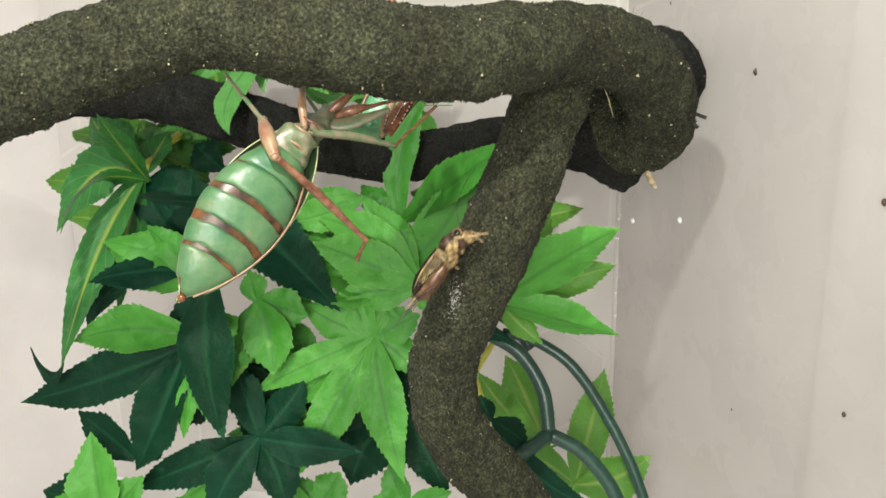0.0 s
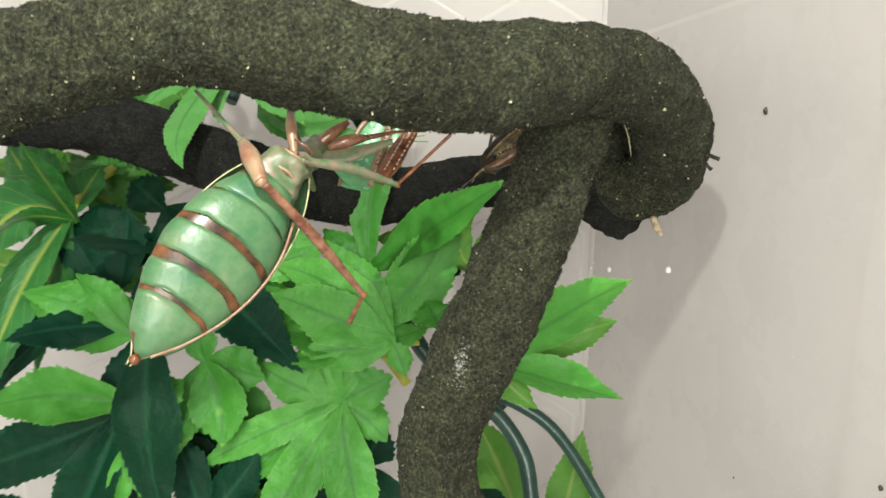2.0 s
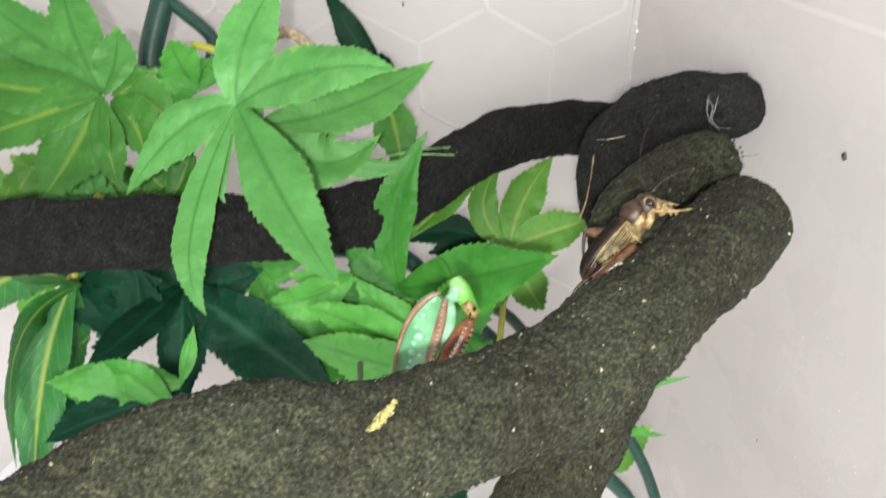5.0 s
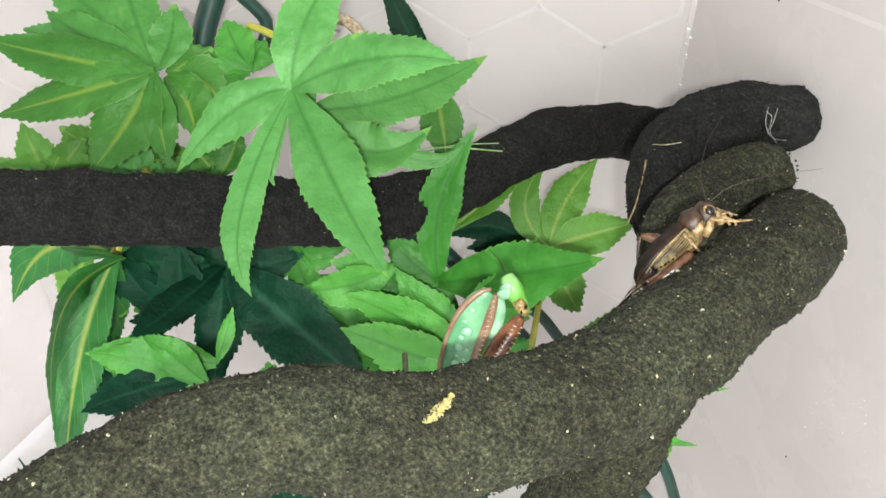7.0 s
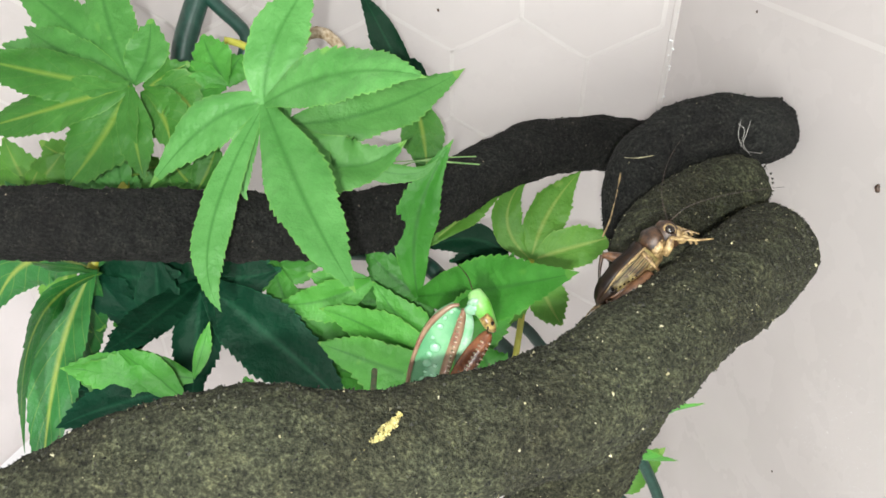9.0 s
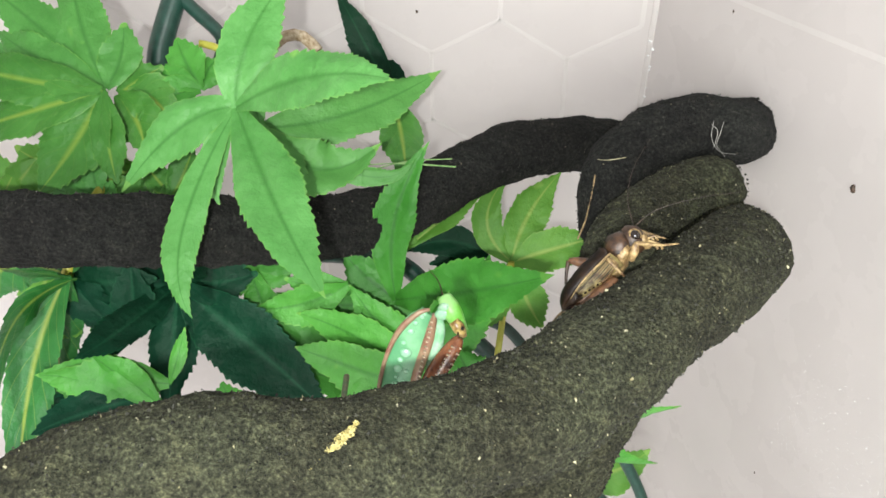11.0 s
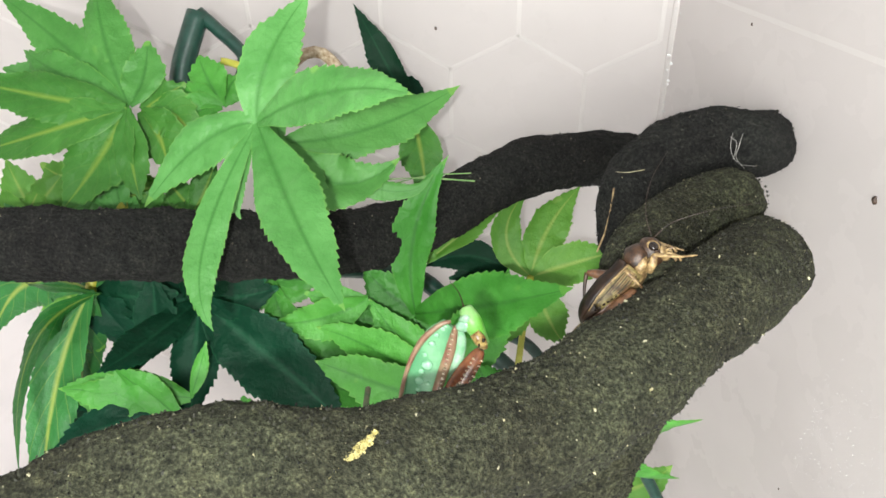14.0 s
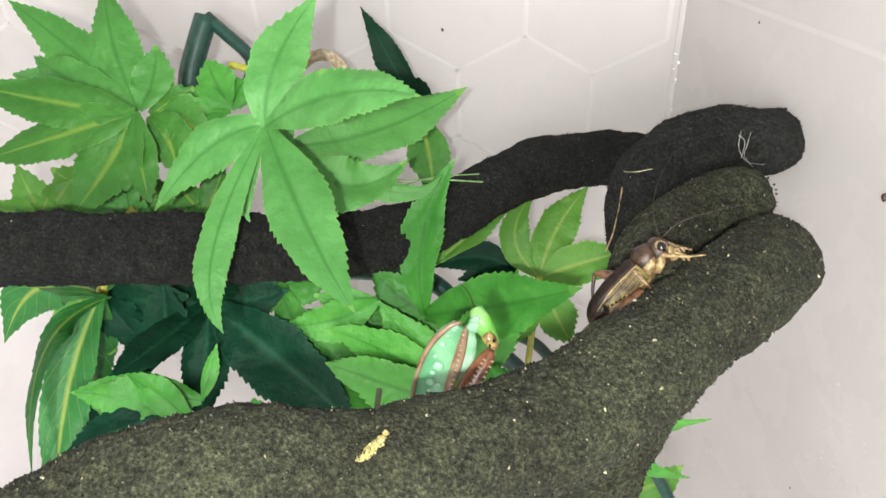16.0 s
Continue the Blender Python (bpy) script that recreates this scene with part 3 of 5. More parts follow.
leaf(mid_green, (-0.1064, 0.3762, 0.2101), (0.00, -0.62, 0.78), [((-0.1474, 0.3991, 0.2283), (-0.1248, 0.3868, 0.2193), 0.0129), ((-0.1211, 0.4032, 0.2316), (-0.1148, 0.3878, 0.2216), 0.0126), ((-0.1045, 0.3898, 0.2210), (-0.1039, 0.3831, 0.2158), 0.0104), ((-0.1393, 0.3899, 0.2170), (-0.1240, 0.3809, 0.2144), 0.0111)])
leaf(ribbed, (-0.1061, 0.3738, 0.2109), (0.00, -0.62, 0.78), [((-0.1520, 0.3784, 0.2145), (-0.1277, 0.3748, 0.2124), 0.0120), ((-0.1448, 0.3626, 0.2019), (-0.1241, 0.3678, 0.2071), 0.0137), ((-0.1179, 0.3528, 0.1942), (-0.1111, 0.3622, 0.2021), 0.0162), ((-0.0986, 0.3558, 0.1965), (-0.1023, 0.3634, 0.2034), 0.0088)])
leaf(ribbed, (-0.1045, 0.3779, 0.2076), (0.00, -0.62, 0.78), [((-0.0940, 0.3842, 0.2125), (-0.0997, 0.3802, 0.2101), 0.0101), ((-0.0953, 0.3659, 0.1980), (-0.0984, 0.3722, 0.2035), 0.0126), ((-0.0905, 0.3724, 0.2031), (-0.0951, 0.3766, 0.2071), 0.0120)])
leaf(fresh, (-0.0845, 0.3816, 0.2079), (0.00, -0.62, 0.78), [((-0.0927, 0.3919, 0.2162), (-0.0889, 0.3862, 0.2128), 0.0100), ((-0.0812, 0.3881, 0.2131), (-0.0831, 0.3848, 0.2115), 0.0090), ((-0.0934, 0.3747, 0.2025), (-0.0905, 0.3783, 0.2078), 0.0093), ((-0.0969, 0.3853, 0.2109), (-0.0919, 0.3826, 0.2102), 0.0067)])
leaf(ribbed, (-0.0916, 0.3670, 0.1852), (0.05, -0.62, 0.78), [((-0.0878, 0.3774, 0.1933), (-0.0891, 0.3717, 0.1892), 0.0076), ((-0.0965, 0.3675, 0.1859), (-0.0938, 0.3669, 0.1854), 0.0052), ((-0.1004, 0.3734, 0.1908), (-0.0961, 0.3696, 0.1884), 0.0067)])
leaf(light, (-0.1335, 0.3861, 0.2088), (0.05, -0.62, 0.78), [((-0.1464, 0.3890, 0.2119), (-0.1399, 0.3871, 0.2110), 0.0067), ((-0.1442, 0.3840, 0.2078), (-0.1392, 0.3847, 0.2093), 0.0060)])
leaf(pale, (-0.1370, 0.3656, 0.1825), (0.05, -0.62, 0.78), [((-0.1435, 0.3677, 0.1846), (-0.1404, 0.3660, 0.1835), 0.0067), ((-0.1507, 0.3669, 0.1844), (-0.1438, 0.3653, 0.1834), 0.0084), ((-0.1299, 0.3743, 0.1890), (-0.1328, 0.3698, 0.1860), 0.0092), ((-0.1351, 0.3709, 0.1866), (-0.1359, 0.3681, 0.1849), 0.0060)])
leaf(light, (-0.1114, 0.3671, 0.1832), (0.05, -0.62, 0.78), [((-0.1157, 0.3780, 0.1921), (-0.1138, 0.3715, 0.1876), 0.0064), ((-0.1204, 0.3696, 0.1858), (-0.1166, 0.3675, 0.1848), 0.0070), ((-0.1089, 0.3706, 0.1859), (-0.1097, 0.3687, 0.1844), 0.0054), ((-0.1263, 0.3683, 0.1851), (-0.1194, 0.3665, 0.1843), 0.0064)])
leaf(vein, (-0.1116, 0.3468, 0.1728), (0.00, -0.97, 0.25), [((-0.1062, 0.2936, 0.1708), (-0.1158, 0.3228, 0.1777), 0.0063), ((-0.1105, 0.3225, 0.1980), (-0.1118, 0.3346, 0.1856), 0.0095)])
leaf(vein, (-0.1133, 0.3462, 0.1745), (0.00, -0.97, 0.25), [((-0.1238, 0.3081, 0.1252), (-0.1211, 0.3290, 0.1539), 0.0129), ((-0.1354, 0.3561, 0.1926), (-0.1266, 0.3501, 0.1846), 0.0162), ((-0.1459, 0.3444, 0.1551), (-0.1313, 0.3470, 0.1738), 0.0148), ((-0.1092, 0.3583, 0.1868), (-0.1111, 0.3526, 0.1812), 0.0095), ((-0.1250, 0.3411, 0.1286), (-0.1210, 0.3445, 0.1547), 0.0108)])
leaf(pale, (-0.1164, 0.3539, 0.1610), (0.05, -0.62, 0.78), [((-0.1232, 0.3435, 0.1532), (-0.1196, 0.3473, 0.1566), 0.0094), ((-0.1126, 0.3500, 0.1577), (-0.1142, 0.3515, 0.1593), 0.0065), ((-0.1091, 0.3522, 0.1592), (-0.1123, 0.3527, 0.1600), 0.0064)])
leaf(fresh, (-0.1039, 0.3595, 0.1527), (0.05, -0.62, 0.78), [((-0.1173, 0.3520, 0.1477), (-0.1115, 0.3548, 0.1510), 0.0099), ((-0.1157, 0.3577, 0.1521), (-0.1099, 0.3582, 0.1529), 0.0073)])
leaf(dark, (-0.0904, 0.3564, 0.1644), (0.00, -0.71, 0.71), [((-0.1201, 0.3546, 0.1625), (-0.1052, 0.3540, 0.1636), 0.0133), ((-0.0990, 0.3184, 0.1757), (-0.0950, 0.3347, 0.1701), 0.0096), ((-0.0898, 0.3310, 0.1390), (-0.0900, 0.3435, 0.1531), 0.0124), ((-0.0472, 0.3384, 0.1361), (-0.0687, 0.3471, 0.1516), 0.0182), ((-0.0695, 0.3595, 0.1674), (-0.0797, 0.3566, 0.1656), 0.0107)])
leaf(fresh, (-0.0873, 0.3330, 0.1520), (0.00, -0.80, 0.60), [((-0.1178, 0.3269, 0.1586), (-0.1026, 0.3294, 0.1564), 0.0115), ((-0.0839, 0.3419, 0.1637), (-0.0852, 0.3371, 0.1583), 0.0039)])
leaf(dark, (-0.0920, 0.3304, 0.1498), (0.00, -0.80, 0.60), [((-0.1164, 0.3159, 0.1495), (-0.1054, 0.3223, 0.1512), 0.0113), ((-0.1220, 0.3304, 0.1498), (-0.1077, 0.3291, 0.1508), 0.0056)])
leaf(fresh, (-0.0340, 0.3622, 0.1587), (0.10, -0.75, 0.65), [((-0.0262, 0.3762, 0.2003), (-0.0345, 0.3678, 0.1807), 0.0102), ((0.0057, 0.3422, 0.1898), (-0.0136, 0.3504, 0.1750), 0.0147), ((-0.0682, 0.3656, 0.1547), (-0.0510, 0.3613, 0.1558), 0.0099), ((-0.0489, 0.3687, 0.1685), (-0.0421, 0.3646, 0.1639), 0.0100), ((-0.0401, 0.3445, 0.1392), (-0.0342, 0.3535, 0.1498), 0.0137)])
leaf(fresh, (-0.0735, 0.3648, 0.1649), (0.05, -0.62, 0.78), [((-0.0374, 0.3522, 0.1449), (-0.0603, 0.3516, 0.1517), 0.0129), ((-0.0799, 0.3565, 0.1587), (-0.0764, 0.3603, 0.1621), 0.0062), ((-0.0621, 0.3649, 0.1643), (-0.0666, 0.3638, 0.1638), 0.0077), ((-0.0579, 0.3676, 0.1662), (-0.0645, 0.3656, 0.1654), 0.0062)])
leaf(fresh, (-0.0373, 0.3640, 0.1472), (0.05, -0.62, 0.78), [((-0.0588, 0.3580, 0.1439), (-0.0479, 0.3597, 0.1455), 0.0132), ((-0.0494, 0.3526, 0.1390), (-0.0436, 0.3564, 0.1424), 0.0110), ((-0.0419, 0.3680, 0.1507), (-0.0393, 0.3661, 0.1495), 0.0079)])
leaf(fresh, (-0.0342, 0.3466, 0.1420), (0.05, -0.62, 0.78), [((-0.0608, 0.3474, 0.1443), (-0.0477, 0.3463, 0.1440), 0.0110), ((-0.0531, 0.3407, 0.1385), (-0.0441, 0.3422, 0.1402), 0.0091), ((-0.0154, 0.3536, 0.1464), (-0.0239, 0.3488, 0.1440), 0.0091)])
leaf(fresh, (-0.0116, 0.3437, 0.1492), (0.05, -0.62, 0.78), [((-0.0033, 0.3476, 0.1518), (-0.0067, 0.3450, 0.1505), 0.0058), ((-0.0165, 0.3499, 0.1545), (-0.0140, 0.3463, 0.1520), 0.0102), ((-0.0057, 0.3420, 0.1476), (-0.0086, 0.3425, 0.1484), 0.0058)])
leaf(pale, (-0.0046, 0.3901, 0.1501), (0.00, -0.60, 0.80), [((0.0084, 0.4139, 0.1665), (-0.0005, 0.4013, 0.1593), 0.0115), ((-0.0066, 0.4084, 0.1686), (-0.0126, 0.3976, 0.1592), 0.0090), ((0.0208, 0.3978, 0.1558), (0.0076, 0.3933, 0.1537), 0.0120), ((0.0057, 0.3753, 0.1390), (0.0011, 0.3803, 0.1432), 0.0109), ((-0.0110, 0.3740, 0.1381), (-0.0088, 0.3797, 0.1428), 0.0092)])
leaf(pale, (-0.0336, 0.3794, 0.1620), (0.05, -0.62, 0.78), [((-0.0126, 0.4008, 0.1712), (-0.0224, 0.3896, 0.1677), 0.0067), ((-0.0325, 0.3835, 0.1652), (-0.0332, 0.3810, 0.1635), 0.0047)])
leaf(dark, (-0.0115, 0.3928, 0.1498), (0.05, -0.62, 0.78), [((-0.0364, 0.3911, 0.1500), (-0.0242, 0.3936, 0.1534), 0.0091), ((-0.0288, 0.3891, 0.1480), (-0.0205, 0.3904, 0.1494), 0.0067)])
leaf(dark, (-0.0411, 0.4157, 0.1845), (0.00, -0.62, 0.78), [((-0.0601, 0.4295, 0.2148), (-0.0499, 0.4215, 0.2000), 0.0084), ((-0.0498, 0.4286, 0.1948), (-0.0438, 0.4219, 0.1903), 0.0085)])
leaf(ribbed, (-0.0423, 0.4176, 0.1853), (0.00, -0.62, 0.78), [((-0.0360, 0.3979, 0.1697), (-0.0384, 0.4075, 0.1788), 0.0116)])
leaf(fresh, (-0.0893, 0.3291, 0.1483), (0.08, -0.95, 0.30), [((-0.1169, 0.3276, 0.1584), (-0.1025, 0.3270, 0.1526), 0.0172), ((-0.1052, 0.3323, 0.1626), (-0.0972, 0.3300, 0.1565), 0.0107)])
leaf(fresh, (-0.0875, 0.3221, 0.1320), (0.08, -0.95, 0.30), [((-0.1263, 0.3179, 0.1291), (-0.1072, 0.3197, 0.1341), 0.0134), ((-0.0748, 0.3251, 0.1382), (-0.0797, 0.3235, 0.1349), 0.0104)])
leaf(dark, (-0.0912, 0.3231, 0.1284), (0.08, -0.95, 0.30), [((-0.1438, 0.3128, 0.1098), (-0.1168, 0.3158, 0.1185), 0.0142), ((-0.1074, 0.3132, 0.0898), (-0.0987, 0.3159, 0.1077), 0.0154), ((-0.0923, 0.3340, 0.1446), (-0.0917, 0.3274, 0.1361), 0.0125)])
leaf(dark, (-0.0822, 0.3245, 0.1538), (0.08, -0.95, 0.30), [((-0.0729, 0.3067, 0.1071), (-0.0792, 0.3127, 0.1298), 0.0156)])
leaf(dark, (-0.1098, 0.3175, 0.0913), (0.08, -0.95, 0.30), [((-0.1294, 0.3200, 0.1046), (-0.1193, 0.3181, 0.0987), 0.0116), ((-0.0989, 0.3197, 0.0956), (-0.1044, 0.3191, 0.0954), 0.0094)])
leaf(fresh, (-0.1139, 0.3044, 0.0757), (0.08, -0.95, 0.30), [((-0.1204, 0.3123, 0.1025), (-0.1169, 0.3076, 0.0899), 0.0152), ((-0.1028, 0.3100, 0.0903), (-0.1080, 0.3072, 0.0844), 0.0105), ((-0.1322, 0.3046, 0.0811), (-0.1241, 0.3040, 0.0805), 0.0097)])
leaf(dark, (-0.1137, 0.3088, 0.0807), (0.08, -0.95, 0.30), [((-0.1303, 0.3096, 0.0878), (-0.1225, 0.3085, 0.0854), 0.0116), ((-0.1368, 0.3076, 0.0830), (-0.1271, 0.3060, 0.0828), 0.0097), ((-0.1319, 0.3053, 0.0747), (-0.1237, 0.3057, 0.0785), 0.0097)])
leaf(fresh, (-0.0870, 0.3193, 0.1238), (0.08, -0.95, 0.30), [((-0.0895, 0.3126, 0.1031), (-0.0885, 0.3147, 0.1136), 0.0067), ((-0.0822, 0.3148, 0.1084), (-0.0837, 0.3167, 0.1162), 0.0060)])
leaf(fresh, (-0.0384, 0.3423, 0.1270), (0.08, -0.95, 0.30), [((-0.0269, 0.3299, 0.0844), (-0.0339, 0.3350, 0.1074), 0.0131), ((-0.0610, 0.3269, 0.0844), (-0.0497, 0.3332, 0.1064), 0.0133), ((-0.0761, 0.3335, 0.1090), (-0.0583, 0.3363, 0.1190), 0.0100), ((-0.0677, 0.3354, 0.1005), (-0.0535, 0.3377, 0.1151), 0.0086), ((-0.0620, 0.3434, 0.1368), (-0.0510, 0.3413, 0.1316), 0.0106), ((-0.0484, 0.3461, 0.1415), (-0.0439, 0.3434, 0.1349), 0.0105), ((-0.0374, 0.3469, 0.1415), (-0.0383, 0.3441, 0.1350), 0.0087), ((-0.0248, 0.3457, 0.1342), (-0.0308, 0.3437, 0.1312), 0.0108), ((-0.0253, 0.3403, 0.1170), (-0.0304, 0.3411, 0.1223), 0.0108)])
leaf(fresh, (-0.0732, 0.3358, 0.1387), (0.08, -0.95, 0.30), [((-0.0800, 0.3273, 0.1136), (-0.0769, 0.3308, 0.1275), 0.0100), ((-0.0673, 0.3296, 0.1177), (-0.0684, 0.3325, 0.1283), 0.0148), ((-0.0571, 0.3360, 0.1351), (-0.0640, 0.3356, 0.1370), 0.0123), ((-0.0763, 0.3384, 0.1477), (-0.0745, 0.3369, 0.1437), 0.0088)])
leaf(fresh, (-0.0245, 0.3445, 0.1440), (0.08, -0.95, 0.30), [((-0.0579, 0.3454, 0.1558), (-0.0418, 0.3438, 0.1510), 0.0145), ((-0.0583, 0.3514, 0.1619), (-0.0410, 0.3480, 0.1573), 0.0139), ((-0.0449, 0.3566, 0.1683), (-0.0343, 0.3496, 0.1571), 0.0121), ((-0.0487, 0.3414, 0.1409), (-0.0363, 0.3420, 0.1424), 0.0120), ((-0.0207, 0.3421, 0.1352), (-0.0222, 0.3431, 0.1401), 0.0068)])
leaf(fresh, (-0.0326, 0.3518, 0.1460), (0.08, -0.95, 0.30), [((-0.0095, 0.3584, 0.1804), (-0.0176, 0.3539, 0.1611), 0.0159), ((-0.0413, 0.3552, 0.1588), (-0.0372, 0.3532, 0.1541), 0.0106)])
leaf(fresh, (-0.0455, 0.3580, 0.1670), (0.08, -0.95, 0.30), [((-0.0618, 0.3571, 0.1685), (-0.0542, 0.3564, 0.1671), 0.0072), ((-0.0706, 0.3536, 0.1599), (-0.0575, 0.3545, 0.1620), 0.0108)])
leaf(fresh, (0.0014, 0.3254, 0.1471), (0.10, -0.90, -0.42), [((0.0351, 0.3244, 0.1701), (0.0194, 0.3243, 0.1605), 0.0170), ((0.0357, 0.3336, 0.1364), (0.0186, 0.3284, 0.1422), 0.0114)])
leaf(pale, (0.0012, 0.3343, 0.1448), (0.08, -0.95, 0.30), [((0.0337, 0.3401, 0.1548), (0.0200, 0.3366, 0.1509), 0.0106), ((0.0145, 0.3317, 0.1334), (0.0080, 0.3320, 0.1385), 0.0064), ((0.0140, 0.3451, 0.1756), (0.0077, 0.3386, 0.1606), 0.0145)])
leaf(dark, (-0.0163, 0.3528, 0.1198), (0.08, -0.95, 0.30), [((0.0046, 0.3512, 0.1221), (-0.0051, 0.3534, 0.1261), 0.0046), ((-0.0089, 0.3519, 0.1149), (-0.0125, 0.3520, 0.1175), 0.0054)])
leaf(pale, (0.0099, 0.3899, 0.0662), (0.08, -0.95, 0.30), [((-0.0066, 0.3987, 0.0987), (0.0023, 0.3938, 0.0842), 0.0165), ((-0.0161, 0.3960, 0.0923), (-0.0061, 0.3918, 0.0810), 0.0111), ((0.0294, 0.4007, 0.0953), (0.0271, 0.3932, 0.0789), 0.0021)])
leaf(pale, (0.0214, 0.3846, 0.0560), (0.08, -0.95, 0.30), [((0.0299, 0.3981, 0.0965), (0.0261, 0.3906, 0.0779), 0.0144), ((0.0476, 0.3904, 0.0675), (0.0357, 0.3852, 0.0601), 0.0162), ((-0.0031, 0.3857, 0.0661), (0.0083, 0.3856, 0.0639), 0.0119), ((0.0144, 0.3801, 0.0434), (0.0181, 0.3817, 0.0499), 0.0107)])
leaf(dark, (-0.0040, 0.3547, 0.0951), (0.08, -0.95, 0.30), [((0.0081, 0.3534, 0.0878), (0.0025, 0.3538, 0.0921), 0.0086), ((-0.0081, 0.3568, 0.1028), (-0.0063, 0.3554, 0.0992), 0.0067), ((0.0313, 0.3498, 0.0701), (0.0133, 0.3484, 0.0791), 0.0087)])
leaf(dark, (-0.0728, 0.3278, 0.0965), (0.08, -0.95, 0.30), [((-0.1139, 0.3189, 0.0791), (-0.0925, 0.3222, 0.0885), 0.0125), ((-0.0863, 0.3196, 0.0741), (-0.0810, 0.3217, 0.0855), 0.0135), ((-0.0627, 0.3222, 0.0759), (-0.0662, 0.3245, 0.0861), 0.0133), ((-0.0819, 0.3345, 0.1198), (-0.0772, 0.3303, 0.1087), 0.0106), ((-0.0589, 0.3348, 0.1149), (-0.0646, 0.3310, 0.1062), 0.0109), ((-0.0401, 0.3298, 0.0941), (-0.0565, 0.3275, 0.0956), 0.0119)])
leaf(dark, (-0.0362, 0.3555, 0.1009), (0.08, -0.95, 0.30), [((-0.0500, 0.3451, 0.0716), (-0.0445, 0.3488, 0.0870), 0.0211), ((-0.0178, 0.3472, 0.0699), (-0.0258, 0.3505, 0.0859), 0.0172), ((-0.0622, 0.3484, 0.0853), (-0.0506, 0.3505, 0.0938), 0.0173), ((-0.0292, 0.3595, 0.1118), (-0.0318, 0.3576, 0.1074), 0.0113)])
leaf(fresh, (-0.0974, 0.3232, 0.0755), (0.08, -0.95, 0.30), [((-0.0766, 0.3296, 0.0903), (-0.0861, 0.3258, 0.0834), 0.0095), ((-0.1025, 0.3189, 0.0631), (-0.1004, 0.3202, 0.0698), 0.0098)])
leaf(fresh, (-0.0581, 0.3343, 0.0690), (0.08, -0.95, 0.30), [((-0.0675, 0.3361, 0.0772), (-0.0637, 0.3347, 0.0740), 0.0096), ((-0.0512, 0.3386, 0.0807), (-0.0536, 0.3365, 0.0755), 0.0114), ((-0.0787, 0.3370, 0.0828), (-0.0692, 0.3342, 0.0761), 0.0085)])
leaf(fresh, (-0.0551, 0.3514, 0.0887), (0.08, -0.95, 0.30), [((-0.0476, 0.3529, 0.0918), (-0.0509, 0.3520, 0.0905), 0.0097), ((-0.0567, 0.3490, 0.0814), (-0.0559, 0.3496, 0.0849), 0.0078), ((-0.0942, 0.3469, 0.0850), (-0.0774, 0.3467, 0.0879), 0.0087), ((-0.0909, 0.3513, 0.0980), (-0.0741, 0.3496, 0.0941), 0.0087)])
leaf(fresh, (-0.0290, 0.3387, 0.0698), (0.08, -0.95, 0.30), [((-0.0351, 0.3425, 0.0833), (-0.0324, 0.3399, 0.0769), 0.0094), ((-0.0147, 0.3418, 0.0758), (-0.0217, 0.3397, 0.0731), 0.0083), ((-0.0402, 0.3387, 0.0726), (-0.0344, 0.3383, 0.0715), 0.0076)])
leaf(dark, (-0.1235, 0.3091, 0.1266), (-0.40, -0.90, 0.20), [((-0.1394, 0.3158, 0.1277), (-0.1302, 0.3102, 0.1208), 0.0037)])
leaf(dark, (-0.1160, 0.3492, 0.1701), (0.08, -0.95, 0.30), [((-0.0931, 0.3513, 0.1707), (-0.1042, 0.3492, 0.1701), 0.0139), ((-0.1061, 0.3468, 0.1599), (-0.1107, 0.3473, 0.1646), 0.0114), ((-0.1002, 0.3458, 0.1552), (-0.1076, 0.3458, 0.1596), 0.0094)])
leaf(ribbed, (-0.1235, 0.3727, 0.1782), (0.08, -0.95, 0.30), [((-0.1034, 0.3710, 0.1673), (-0.1119, 0.3713, 0.1714), 0.0141), ((-0.1082, 0.3754, 0.1827), (-0.1152, 0.3740, 0.1825), 0.0122), ((-0.0944, 0.3752, 0.1784), (-0.1079, 0.3732, 0.1785), 0.0113), ((-0.1291, 0.3752, 0.1875), (-0.1268, 0.3731, 0.1832), 0.0103)])
leaf(ribbed, (-0.1235, 0.3771, 0.1555), (0.08, -0.95, 0.30), [((-0.1086, 0.3748, 0.1443), (-0.1146, 0.3758, 0.1499), 0.0125), ((-0.1044, 0.3798, 0.1592), (-0.1137, 0.3778, 0.1581), 0.0116), ((-0.1331, 0.3702, 0.1361), (-0.1278, 0.3729, 0.1460), 0.0140)])
leaf(pale, (-0.1259, 0.3822, 0.1764), (0.08, -0.95, 0.30), [((-0.1422, 0.3836, 0.1853), (-0.1340, 0.3820, 0.1811), 0.0107), ((-0.1127, 0.3792, 0.1635), (-0.1181, 0.3803, 0.1693), 0.0117), ((-0.1146, 0.3845, 0.1806), (-0.1199, 0.3830, 0.1792), 0.0105), ((-0.1052, 0.3846, 0.1788), (-0.1151, 0.3829, 0.1789), 0.0092)])
leaf(pale, (-0.1555, 0.3896, 0.1597), (0.08, -0.95, 0.30), [((-0.1806, 0.3881, 0.1615), (-0.1682, 0.3876, 0.1615), 0.0129), ((-0.1609, 0.3949, 0.1779), (-0.1577, 0.3916, 0.1690), 0.0114)])
leaf(pale, (-0.1469, 0.3867, 0.1411), (0.08, -0.95, 0.30), [((-0.1730, 0.3865, 0.1476), (-0.1598, 0.3861, 0.1473), 0.0106), ((-0.1441, 0.3905, 0.1523), (-0.1447, 0.3882, 0.1463), 0.0112), ((-0.1546, 0.3779, 0.1156), (-0.1509, 0.3807, 0.1283), 0.0136), ((-0.1249, 0.3899, 0.1455), (-0.1354, 0.3881, 0.1456), 0.0133)])
